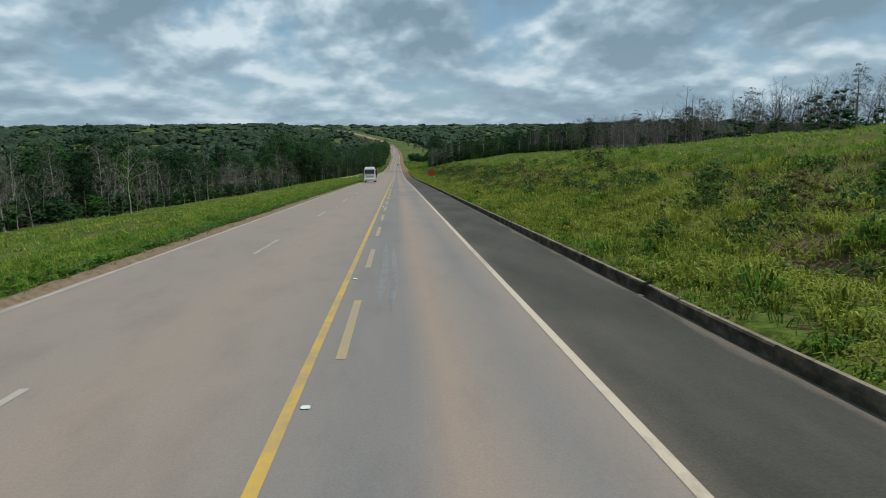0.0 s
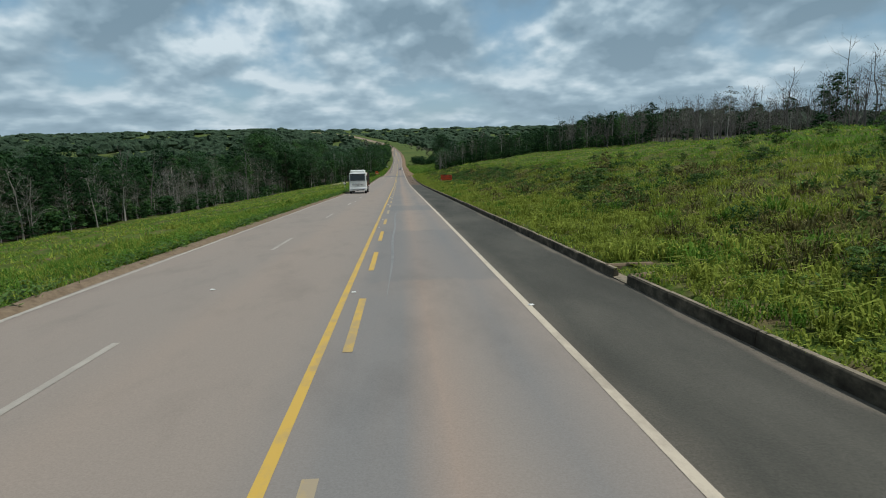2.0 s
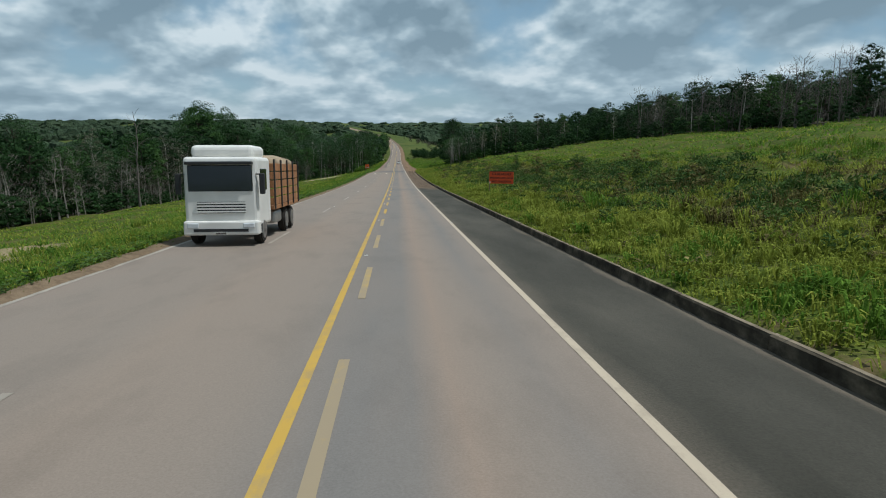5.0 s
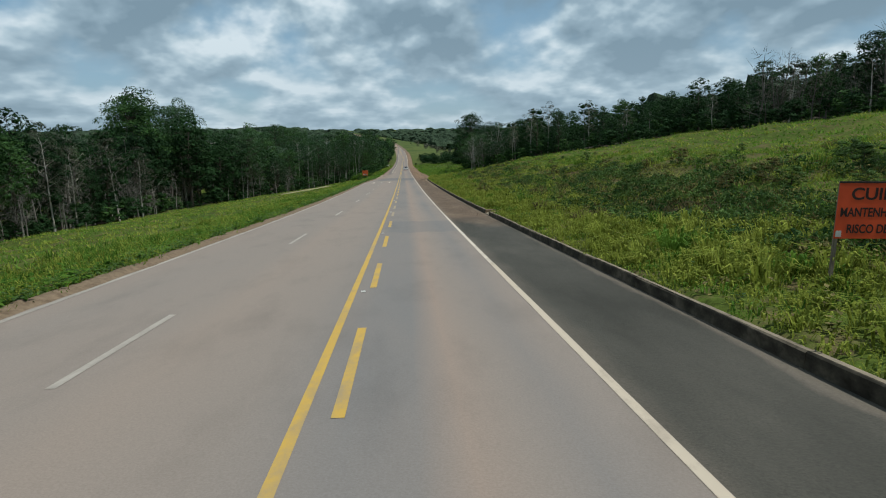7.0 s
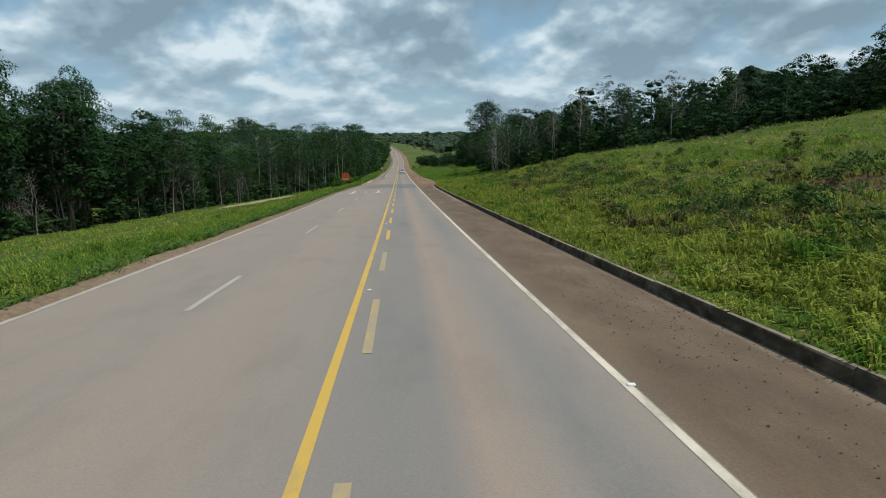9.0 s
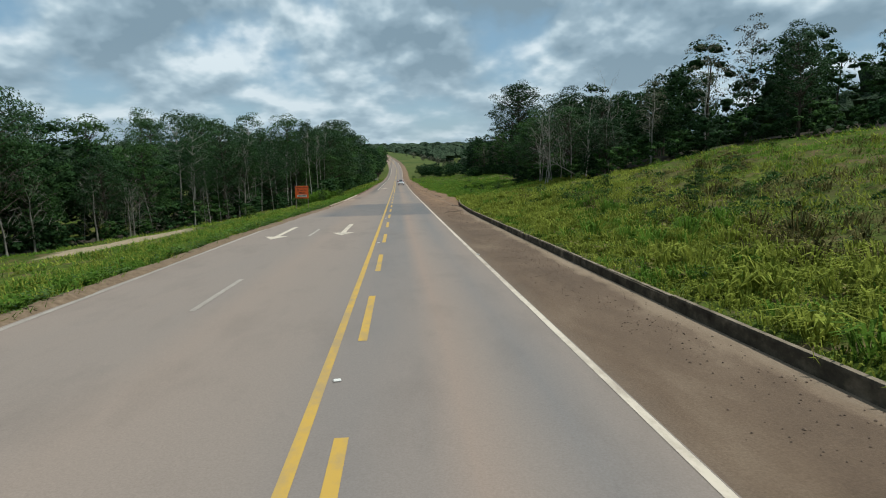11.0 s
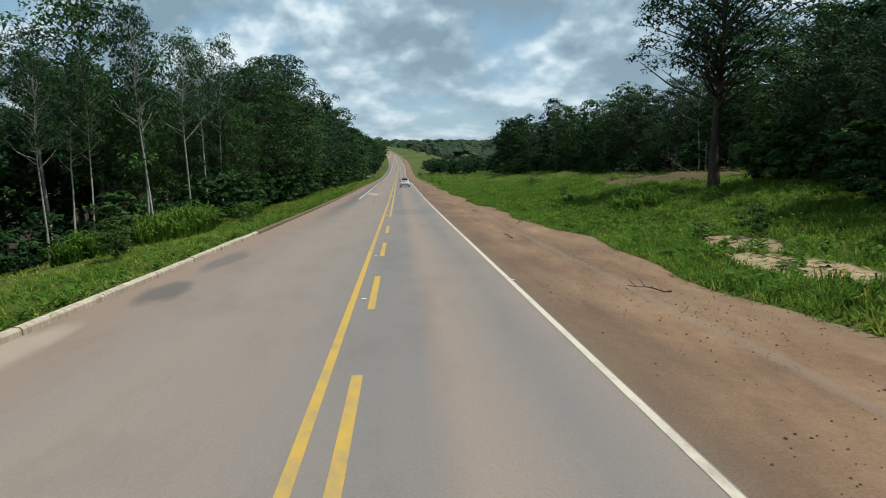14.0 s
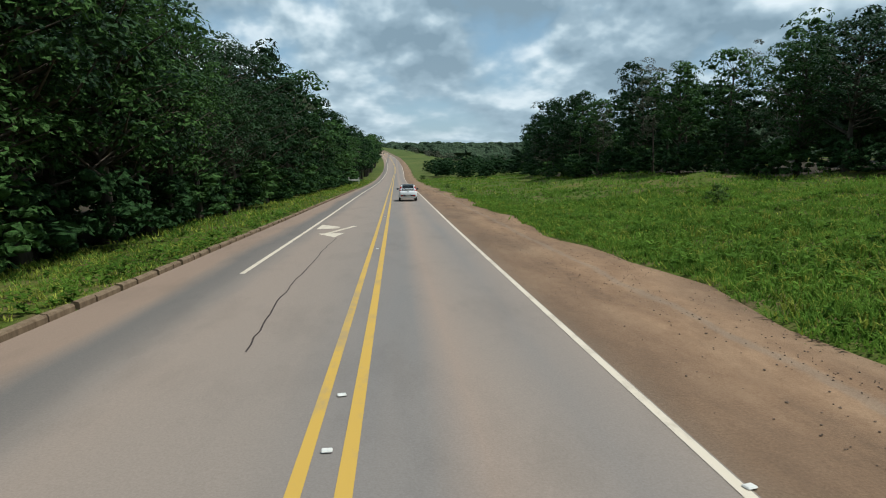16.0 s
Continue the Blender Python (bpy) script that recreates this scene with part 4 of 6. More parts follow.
def build_joined():
    for store, label, cat in (("low", "leafy undergrowth massed along the forest foot", "undergrowth"), ("far", "distant broadleaf trees lining the road", "forest"), ("back", "crowded dark trees close behind the forest edge", "forest")):
        for leaf in {m.name: m for m, *_ in MASS[store]}.values():
            rows = [r for r in MASS[store] if r[0] == leaf]
            hearts = [r[1] for r in rows if len(r[1][0])]
            hv, hf = merge(hearts) if hearts else (np.zeros((0, 3)), np.zeros((0, 3), int))
            lv, lf = merge([r[2] for r in rows])
            tagged(new({"low": "undergrowth", "far": "tree_belt", "back": "forest_mass"}[store], crown_mesh((hv, hf, lv, lf), leaf)), label, cat, kind="stuff")
        if store == "far":
            v, f = merge([r[3] for r in MASS[store]])
            tagged(new("tree_belt_trunks", mesh_from("trunks", v, f, BARK_DARK, True)), "thin trunks standing close together", "forest", kind="stuff")


def pick(rs, table):
    r = rs.uniform(0, sum(w for _, w in table))
    for k, w in table:
        r -= w
        if r <= 0:
            return k
    return table[-1][0]


# dark leafy bushes that stand out on the bank: x, y, height, breadth
DARK_BUSHES = ((14.6, 90.4, 1.4, 1.5), (13.3, 87.1, 1.1, 1.5), (16.0, 92.0, 1.3, 1.4), (17.7, 104.0, 1.1, 1.6), (11.5, 47.5, 0.9, 1.3), (26.3, 76.6, 1.6, 1.2), (25.0, 76.2, 1.4, 1.0), (24.1, 85.6, 1.0, 1.9),
               (15.3, 41.4, 0.9, 1.6), (16.5, 43.0, 0.8, 1.4), (18.5, 189.2, 1.1, 1.5), (15.1, 180.9, 0.9, 1.8), (22.2, 189.6, 1.4, 1.6), (24.0, 193.0, 1.3, 1.5), (10.3, 224.8, 0.7, 1.2),
               (19.8, 233.6, 1.1, 1.5), (12.9, 213.0, 0.9, 1.4), (10.9, 283.0, 0.7, 1.3), (12.1, 347.1, 0.9, 1.2), (15.1, 341.2, 1.3, 1.4), (30.0, 98.0, 1.5, 1.3), (33.0, 92.0, 1.5, 1.2))


def build_edge_trees():
    rs = np.random.RandomState(4)
    # left forest front
    for row, (off, gap) in enumerate(((0.0, 5.6), (4.5, 10.0))):
        y = 28.0 + row * 2
        while y < (770 if row == 0 else 700):
            yy = y + rs.uniform(-1.5, 1.5)
            x = float(left_edge(yy)) - off - abs(rs.normal(0, 1.3))
            h = float(left_height(yy)) * rs.uniform(0.68, 1.15) * (1.0 if row == 0 else 1.08)
            if yy < 260:
                kind = pick(rs, (("dark", 4.5), ("mid", 1.6), ("slim", 1.2), ("grey", 3.5), ("bare", 1.0)))
                h *= rs.uniform(0.75, 1.15)
            elif yy < 378:
                kind = pick(rs, (("dark", 5.0), ("mid", 2.0), ("slim", 2.5), ("grey", 0.6)) if yy < 336 else (("dark", 3.5), ("mid", 1.8), ("slim", 4.5), ("grey", 1.2)))
            else:
                kind = pick(rs, (("dark", 3.5), ("mid", 4.5), ("slim", 0.8), ("grey", 0.5)))
            if yy > 378:
                h *= rs.uniform(0.9, 1.1)
            plant(kind, x, yy, h, rs, "left forest edge", wide=1.05 if yy > 378 and kind in ("dark", "mid") else 1.0)
            y += gap * (1.0 if yy < 340 else 0.78)
    # right forest front
    for row, (off, gap) in enumerate(((0.0, 6.0), (4.5, 10.5))):
        y = 52.0 + row * 2
        while y < (560 if row == 0 else 500):
            yy = y + rs.uniform(-1.5, 1.5)
            x = float(right_edge(yy)) + off + abs(rs.normal(0, 1.5))
            h = float(right_height(yy)) * rs.uniform(0.6, 1.22) * (1.0 if row == 0 else 1.08)
            if yy < 205:
                kind = pick(rs, (("bare", 6), ("grey", 3.5), ("dark", 0.8), ("slim", 0.5)))
            elif yy < 325:
                kind = pick(rs, (("dark", 4), ("mid", 1.5), ("slim", 1.5), ("grey", 1.5), ("bare", 0.6)))
            elif yy < 350:
                kind = pick(rs, (("mid", 3), ("pale", 1.0), ("grey", 1), ("dark", 4)))
            else:
                kind = pick(rs, (("dark", 4), ("mid", 2.5), ("grey", 1.2), ("slim", 1)))
            plant(kind, x, yy, h, rs, "right forest edge", wide=1.15 if kind in ("dark", "mid") and yy > 320 else 1.0)
            y += gap * (1.0 if yy < 310 else 0.8)
    # crowded trees close behind both edges
    for y0, y1, edge, high, side in ((40, 430, left_edge, left_height, -1), (205, 430, right_edge, right_height, 1)):
        for off, gap in ((6.5, 6.5), (12.5, 8.5)):
            y = float(y0)
            while y < y1:
                join_plant("back", pick(rs, (("dark", 5), ("mid", 1.5))), float(edge(y)) + side * (off + rs.uniform(-1.5, 2.0)), y, float(high(y)) * rs.uniform(0.75, 1.12) * (0.75 if side < 0 and y > 332 else 1.0), rs, 1.15)
                y += gap * rs.uniform(0.7, 1.3)
    # thin grey growth in front of the dark crowns
    y = 40.0
    while y < 330:
        x = float(left_edge(y)) + rs.uniform(-2.5, 1.5)
        plant(pick(rs, (("grey", 5), ("pale", 1.6), ("slim", 1.5))), x, y, float(left_height(y)) * rs.uniform(0.4, 0.75), rs, "left forest edge", lean=5.0)
        y += rs.uniform(6.5, 11.0)
    y = 335.0
    while y < 376:
        plant("slim", float(left_edge(y)) + rs.uniform(-1.0, 1.5), y, rs.uniform(10.5, 15.0) * (0.8 if y < 353 else 1.0), rs, "left forest edge", wide=0.7)
        y += rs.uniform(2.0, 3.5)
    # taller trees that stand out above the left canopy
    for x, y, h in ((-50, 205, 15), (-53, 232, 14), (-58, 262, 16), (-49, 284, 22), (-51, 291, 25), (-50, 313, 25.5), (-47, 302, 21), (-58, 303, 24), (-58, 325, 26), (-46, 334, 19), (-52, 349, 21), (-57, 360, 22.5), (-40, 354, 15), (-56, 398, 22), (-50, 417, 22), (-49, 432, 22), (-56, 446, 23), (-50, 470, 23), (-58, 490, 23.5), (-52, 515, 23), (-60, 540, 23),
                    (-36, 371, 16), (-46, 379, 20), (-30, 388, 14.5), (-24, 402, 14.5), (-33, 416, 17), (-21, 428, 15), (-18, 455, 15.5), (-17, 490, 15.5), (-62, 142, 14), (-55, 112, 12.5)):
        plant(pick(rs, (("slim_near", 2), ("grey", 1)) if 330 < y < 365 else (("dark_near", 4), ("mid_near", 1.5))), x, y, h, rs, "tall trees above the canopy", wide=rs.uniform(0.85, 1.1))
    for x, y, h in ((-13, 399, 13.8), (-14, 403, 14.6), (-13, 407.5, 14), (-14.5, 412, 14.3), (-13, 394, 12.8), (-15, 389, 12.6)):
        plant("dark" if h > 14 else "mid", x, y, h, rs, "left forest edge", wide=1.1)
    for x, y, h in ((43, 384, 15), (45, 392, 15.5), (43, 400, 14), (40, 379, 13)):
        plant("dark", x, y, h, rs, "right forest edge", wide=1.15)
    # landmarks
    plant("big", 23.6, 368.5, 18.6, rs, "right forest edge")
    for x, y, h in ((19.5, 331, 9), (19.9, 331.6, 10), (21, 333.5, 10.5), (20.2, 337, 9.5), (20.6, 337.6, 8.5), (22.5, 330, 10), (24, 329, 10.5), (26, 326.5, 11), (28.5, 331, 12), (23.2, 335, 9)):
        plant("pale", x, y, h, rs, "right forest edge", lean=9.0)
    plant("bare", -40.0, 219.0, 15.5, rs, "left forest edge")
    for k in range(16):
        plant(("grey", "bare", "grey", "pale")[k % 4], -45.5 + rs.uniform(-3, 2), 246 + 2.1 * k, rs.uniform(10, 15), rs, "left forest edge")
    plant("pale", -38.0, 94.0, 11.5, rs, "left forest edge", lean=8.0)
    for x, y, h in ((63, 131, 13.0), (64, 122, 9.5), (62, 143, 11.5), (66, 116, 10), (61, 106, 9), (66, 160, 9), (64, 205, 11), (61, 171, 9)):
        plant("bare", x, y, h, rs, "right forest edge")
    # undergrowth along both edges
    for side in (-1, 1):
        y = 30.0
        while y < 540:
            yy = y + rs.uniform(-1, 1)
            e = float(left_edge(yy)) if side < 0 else float(right_edge(yy))
            x = e + side * rs.uniform(-1.6, 1.4)
            if not (side > 0 and yy < 205 and rs.uniform() < 0.4):
                join_plant("low", "bush_far", x, yy, rs.uniform(1.8, 4.2), rs, 1.2)
            y += rs.uniform(3.2, 5.4) * (1.0 if yy < 330 else 0.75)
    for x, y, h in ((66, 186, 8), (70, 196, 8.5), (64, 175, 7.5), (72, 214, 9), (66, 226, 10), (69, 238, 10), (70, 160, 7.5)):
        plant("grey", x, y, h, rs, "right forest edge", wide=0.9)
    # thick growth at the foot of the near forest
    for y0, y1, edge, side in ((316, 480, right_edge, 1), (296, 350, left_edge, -1), (350, 470, left_edge, -1), (40, 290, left_edge, -1), (212, 316, right_edge, 1)):
        y = float(y0)
        while y < y1:
            for off in (0.5, 4.0):
                join_plant("low", "bush_far", float(edge(y)) + side * (off + rs.uniform(-0.8, 0.8)), y + rs.uniform(-0.8, 0.8), rs.uniform(2.0, 4.2), rs, 1.1)
            y += rs.uniform(2.2, 3.6)
    for x, y, h in ((8.6, 555, 1.6), (9.4, 560, 1.3), (8.8, 470, 0.9), (9.2, 452, 0.8), (8.9, 440, 0.7)):
        plant("bush", x, y, h, rs, "shrubs on the verges", lean=4.0, wide=1.3)
    for k in range(14):
        plant("scrub", 28 + rs.uniform(-4.5, 4.5), 389 + rs.uniform(-12, 12), rs.uniform(0.3, 0.7), rs, "shrubs on the verges", sink=0.05, lean=8.0, wide=1.5)
    for k in range(6):
        plant("bare", 28 + rs.uniform(-4, 4), 389 + rs.uniform(-10, 10), rs.uniform(2.0, 3.5), rs, "brushwood by the forest", sink=-0.2, lean=70.0, wide=1.2)
    # brushwood heap of pale fallen branches
    for x, y, h in ((21.5, 331, 6.5), (23, 329.5, 7), (20.6, 333, 5.5), (24.5, 331.5, 6)):
        plant("pale", x, y, h, rs, "brushwood by the forest", sink=-0.5, lean=62.0, wide=1.3)
    # scattered scrub on the bank
    for k in range(150):
        y = rs.uniform(8, 318)
        x = 7.6 + 26 * rs.beta(1.6, 1.8)
        plant("scrub" if rs.uniform() < 0.55 else "bush", x, y, rs.uniform(0.45, 1.15), rs, "shrubs on the verges", sink=0.08, lean=6.0, wide=rs.uniform(1.0, 1.5))
    for x, y, h, k in ((22, 62, 1.5, "bush"), (26, 75, 1.6, "scrub"), (18, 47, 1.2, "bush"), (17, 30, 1.5, "bush"), (15, 20, 1.6, "scrub"), (14, 24, 1.1, "bush"), (31, 95, 1.8, "bush"), (36, 90, 1.7, "bush"),
                       (20, 104, 1.6, "scrub"), (25, 118, 1.6, "scrub"), (16, 96, 1.3, "scrub"), (19, 88, 1.2, "bush"), (22, 140, 1.5, "scrub"), (18, 150, 1.5, "scrub"), (16, 165, 1.3, "bush"), (24, 176, 1.8, "scrub"),
                       (21, 184, 1.6, "scrub"), (17, 192, 1.2, "scrub"), (15, 200, 1.4, "bush"), (22, 208, 1.7, "scrub"), (14.5, 228, 1.3, "bush"), (19, 236, 1.6, "scrub"), (26, 246, 1.5, "bush"), (15, 258, 1.0, "bush"),
                       (17, 301, 1.2, "bush"), (21, 322, 1.6, "bush"), (13.5, 346, 1.3, "bush"), (15, 362, 1.4, "bush"), (17, 385, 1.3, "bush"), (19, 408, 1.4, "bush"), (14, 372, 0.9, "bush"),
                       (-11, 332, 2.2, "bush"), (-10.5, 351, 2.0, "bush"), (-14, 318, 1.6, "bush"), (-9.2, 367, 1.6, "bush")):
        plant(k, x, y, h, rs, "shrubs on the verges", lean=5.0)
    for x, y, h, w in DARK_BUSHES:
        plant("bush", x, y, h, rs, "shrubs on the verges", lean=5.0, wide=w)


build_edge_trees()
build_joined()


# ---- forest behind the edge, and far woods ----
def build_back_forest():
    rs = np.random.RandomState(9)
    for side in (-1, 1):
        pts = []
        for k in range(2600):
            y = rs.uniform(15, 620)
            d = 6 + abs(rs.normal(0, 26))
            e = float(left_edge(y)) - d if side < 0 else float(right_edge(y)) + d
            pts.append((e, y, d))
        keep = []
        cell = {}
        for x, y, d in pts:
            r = 4.6 + d * 0.03
            key = (int(x // r), int(y // r))
            if key in cell:
                continue
            cell[key] = 1
            keep.append((x, y))
        pts = np.array(keep[:225])
        kinds = rs.randint(0, 4, len(pts))
        sparse = (side > 0) & (pts[:, 1] < 200)
        hh = (np.interp(pts[:, 1], [0, 70, 110, 200, 255, 285, 315, 335, 400, 450, 620], [9, 9, 11.5, 12, 13, 18, 17, 12.5, 12.5, 13, 13.5]) if side < 0 else right_height(pts[:, 1])) * rs.uniform(0.8, 1.15, len(pts))
        leaves, hearts, barks = [], [], []
        for k in range(4):
            sel = (kinds == k) & ~(sparse & (rs.uniform(size=len(pts)) < 0.85))
            if not sel.any():
                continue
            tr, cr = tree_arrays(200 + k + (10 if side > 0 else 0), 10.0, (0.08, 0.3, 0.2, 0.1)[k], 2.8, 18, 34, 0.21, heart=0.45, size=1.05)
            cr = merge([(cr[0], cr[1]), (cr[2][:0], cr[1][:0])]), (cr[2], cr[3])
            p = pts[sel]
            z = land(p[:, 0], p[:, 1]) - 0.2
            ang = rs.uniform(0, 6.28, len(p))
            s = hh[sel] / 10.0
            w = s * rs.uniform(0.95, 1.25, len(p))
            hearts.append(scatter_copies(cr[0][0], cr[0][1], p[:, 0], p[:, 1], z, w, s, ang))
            leaves.append(scatter_copies(cr[1][0], cr[1][1], p[:, 0], p[:, 1], z, w, s, ang))
            t2 = tube([(0, 0, -0.3), (0.1, 0, 4), (0, 0.15, 8)], [0.16, 0.12, 0.05], 5)
            barks.append(scatter_copies(t2[0], t2[1], p[:, 0], p[:, 1], z, s, s, ang))
        hv, hf = merge(hearts)
        lv, lf = merge(leaves)
        ob = tagged(new("forest_canopy", crown_mesh((hv, hf, lv, lf), LEAF_DARK)), "dense dark green tropical forest behind the edge trees", "forest", kind="stuff")
        v, f = merge(barks)
        tagged(new("forest_trunks", mesh_from("forest_trunks", v, f, BARK_DARK, True)), "crowded thin trunks inside the forest", "forest", kind="stuff")


def twig_tree(seed):
    """A thin leafless tree whose crown is a haze of fine twigs."""
    (v, f), _ = bare_arrays(seed, 10.0, 0.16, 1.7, 5, 0.095, 0.5)
    rs = np.random.RandomState(seed + 500)
    n = 130
    h = rs.uniform(0.22, 1.0, n)
    a = rs.uniform(0, 6.28, n)
    r = 1.75 * np.sqrt(rs.uniform(0, 1, n)) * (1.25 - 0.75 * h)
    p = np.stack([r * np.cos(a), r * np.sin(a), h * 10.0], -1)
    d = np.stack([np.cos(a), np.sin(a), rs.uniform(0.3, 1.8, n)], -1) + rs.normal(0, 0.45, (n, 3))
    d /= np.linalg.norm(d, axis=1)[:, None]
    w = np.cross(d, rs.normal(size=(n, 3)))
    w *= (rs.uniform(0.012, 0.03, n) / np.linalg.norm(w, axis=1))[:, None]
    ln = rs.uniform(0.5, 1.3, n)[:, None]
    tv = np.stack([p - w, p + w, p + d * ln + w * 0.2, p + d * ln - w * 0.2], 1).reshape(-1, 3)
    return merge([(v, f), (tv, np.arange(4 * n).reshape(-1, 4))])


def build_bare_wood():
    rs = np.random.RandomState(19)
    for label, n, y0, y1, lo, hi, h0, h1, line, side in (("burnt leafless grey wood on the rise", 380, 78, 260, -1, 30, 4.0, 10.0, right_edge, 1), ("leafless grey thicket along the forest front", 210, 30, 345, -1.4, 4, 4.5, 10.0, left_edge, -1)):
        y = rs.uniform(y0, y1, n)
        x = line(y) + side * (lo + (hi - lo) * rs.uniform(0, 1, n) ** 1.8)
        hh = rs.uniform(h0, h1, n) / 10.0
        if side > 0:
            hh *= np.interp(y, [55, 100, 150, 262], [0.85, 0.95, 1.0, 1.15])
        kinds = rs.randint(0, 3, n)
        out = []
        for k in range(3):
            q = kinds == k
            v, f = twig_tree(300 + k + 5 * (side > 0))
            out.append(scatter_copies(v, f, x[q], y[q], land(x[q], y[q]) - 0.2, hh[q] * rs.uniform(0.9, 1.25, int(q.sum())), hh[q], rs.uniform(0, 6.28, int(q.sum()))))
        v, f = merge(out)
        tagged(new("bare_wood", mesh_from("bare_wood", v, f, BARK_DEAD if side > 0 else BARK_GREY)), label, "forest", kind="stuff")


def crown_blob(seed):
    bm = bmesh.new()
    bmesh.ops.create_icosphere(bm, subdivisions=2, radius=1.0)
    rs = np.random.RandomState(seed)
    ph = rs.uniform(0, 6.28, 6)
    for v in bm.verts:
        c = v.co
        r = 1 + 0.22 * math.sin(c.x * 4 + ph[0]) * math.cos(c.y * 4.4 + ph[1]) + 0.16 * math.sin(c.z * 5 + ph[2] + c.x * 3) + 0.12 * math.sin(c.y * 9 + ph[3]) * math.sin(c.x * 8 + ph[4]) + rs.uniform(-0.1, 0.1)
        v.co = (c.x * r, c.y * r, max(c.z, -0.55) * r)
    bmesh.ops.triangulate(bm, faces=bm.faces[:])
    v = np.array([tuple(q.co) for q in bm.verts])
    f = np.array([[q.index for q in p.verts] for p in bm.faces])
    bm.free()
    return v, f


def build_far_woods():
    rs = np.random.RandomState(21)
    px, py, sw = [], [], []
    # distance rings, coarser with distance
    for lo, hi, n, w in ((0, 330, 700, 4.4), (330, 700, 1200, 5.6), (700, 1400, 1400, 8.5), (1400, 2600, 700, 16.0), (2600, 4300, 420, 29.0)):
        r = np.sqrt(rs.uniform(lo ** 2, hi ** 2, n * 2))
        a = rs.uniform(radians(-50), radians(52), n * 2)
        x, y = r * np.sin(a), 40 + r * np.cos(a)
        u = x - road_x(y)
        le = np.where(y < 640, left_edge(y) - 34, -np.interp(y, [640, 900, 1300, 2400, 3000], [40, 34, 40, 40, -99]))
        re = np.where(y < 640, right_edge(y) + 36, np.interp(y, [640, 800, 1000, 1300, 2400, 3000], [80, 95, 60, 45, 45, -99]))
        ok = (u < le) | (u > re)
        ok &= ~((x > 0) & (y < 260))
        px += list(x[ok][:n])
        py += list(y[ok][:n])
        sw += list(w * rs.uniform(0.7, 1.35, min(n, int(ok.sum()))))
    px, py, sw = np.array(px), np.array(py), np.array(sw)
    sh = np.clip(sw * rs.uniform(0.55, 0.95, len(sw)), 2.5, 9.0)
    top = np.where(px < 0, np.interp(py, [0, 600, 1200, 4000], [10, 12, 12, 13]), np.interp(py, [0, 600, 1200, 4000], [8, 12, 12, 13])) * rs.uniform(0.85, 1.15, len(px))
    z = land(px, py) + top - sh
    kinds = rs.randint(0, 3, len(px))
    parts_ = []
    for k in range(3):
        s = kinds == k
        v, f = crown_blob(40 + k)
        parts_.append(scatter_copies(v, f, px[s], py[s], z[s], sw[s], sh[s], rs.uniform(0, 6.28, int(s.sum()))))
    v, f = merge(parts_)
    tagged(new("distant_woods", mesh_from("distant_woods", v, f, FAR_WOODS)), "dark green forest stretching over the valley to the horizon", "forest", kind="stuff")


def build_thickets():
    """Scrub and small trees in the valley bottom and on the slopes beyond."""
    rs = np.random.RandomState(33)
    n = 220
    y = rs.uniform(540, 1000, n)
    u = np.where(rs.uniform(size=n) < 0.78, rs.uniform(19, 110, n), -rs.uniform(12, 40, n))
    ok = ((u > 0) & (u > 26 + 12 * waves(u, y, 90.0)) & ((y < 660) | (rs.uniform(size=n) < 0.5))) | ((u < 0) & (y > 640))
    slope = (y[ok], u[ok], np.where(u[ok] > 0, rs.uniform(2.5, 6.0, int(ok.sum())), rs.uniform(8.0, 12.0, int(ok.sum()))))
    m = 120
    y2 = rs.uniform(525, 640, m)
    u2 = np.interp(y2, [525, 560, 640], [24.0, 15.0, 12.0]) + 60 * rs.uniform(0, 1, m) ** 1.6
    bottom = (y2, u2, rs.uniform(3.0, 6.5, m))
    for (yy, uu, h), leaf, label in ((slope, LEAF_GREY, "grey-green scrub thickets on the far valley slope"), (bottom, LEAF_DARK, "dark thicket of small trees in the valley bottom")):
        x = uu + road_x(yy)
        kinds = rs.randint(0, 3, len(x))
        parts_h, parts_l = [], []
        for k in range(3):
            q = kinds == k
            _, cr = tree_arrays(260 + k, 10.0, 0.02, 3.6, 16, 36, 0.27, heart=0.5, size=0.95)
            z, a, w = land(x[q], yy[q]) - 0.3, rs.uniform(0, 6.28, int(q.sum())), h[q] / 10 * rs.uniform(1.0, 1.6, int(q.sum()))
            parts_h.append(scatter_copies(cr[0], cr[1], x[q], yy[q], z, w, h[q] / 10, a))
            parts_l.append(scatter_copies(cr[2], cr[3], x[q], yy[q], z, w, h[q] / 10, a))
        hv, hf = merge(parts_h)
        lv, lf = merge(parts_l)
        tagged(new("thickets", crown_mesh((hv, hf, lv, lf), leaf)), label, "scrub", kind="stuff")


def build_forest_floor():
    """Leaf litter under the forest on both sides, coloured dark for the shade there."""
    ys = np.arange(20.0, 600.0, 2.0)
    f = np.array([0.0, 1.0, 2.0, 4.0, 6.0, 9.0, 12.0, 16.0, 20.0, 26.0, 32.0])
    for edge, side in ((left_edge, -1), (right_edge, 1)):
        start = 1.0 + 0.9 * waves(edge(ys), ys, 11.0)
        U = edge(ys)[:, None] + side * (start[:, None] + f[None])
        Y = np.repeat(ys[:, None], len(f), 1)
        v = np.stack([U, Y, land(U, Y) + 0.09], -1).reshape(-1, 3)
        tagged(new("forest_floor", mesh_from("forest_floor", v, grid_faces(len(ys), len(f)), SHADED_LITTER, True)), "leaf litter darkened for the shade on the forest floor", "ground", kind="structure")


build_thickets()
build_forest_floor()
build_back_forest()
build_bare_wood()
build_far_woods()


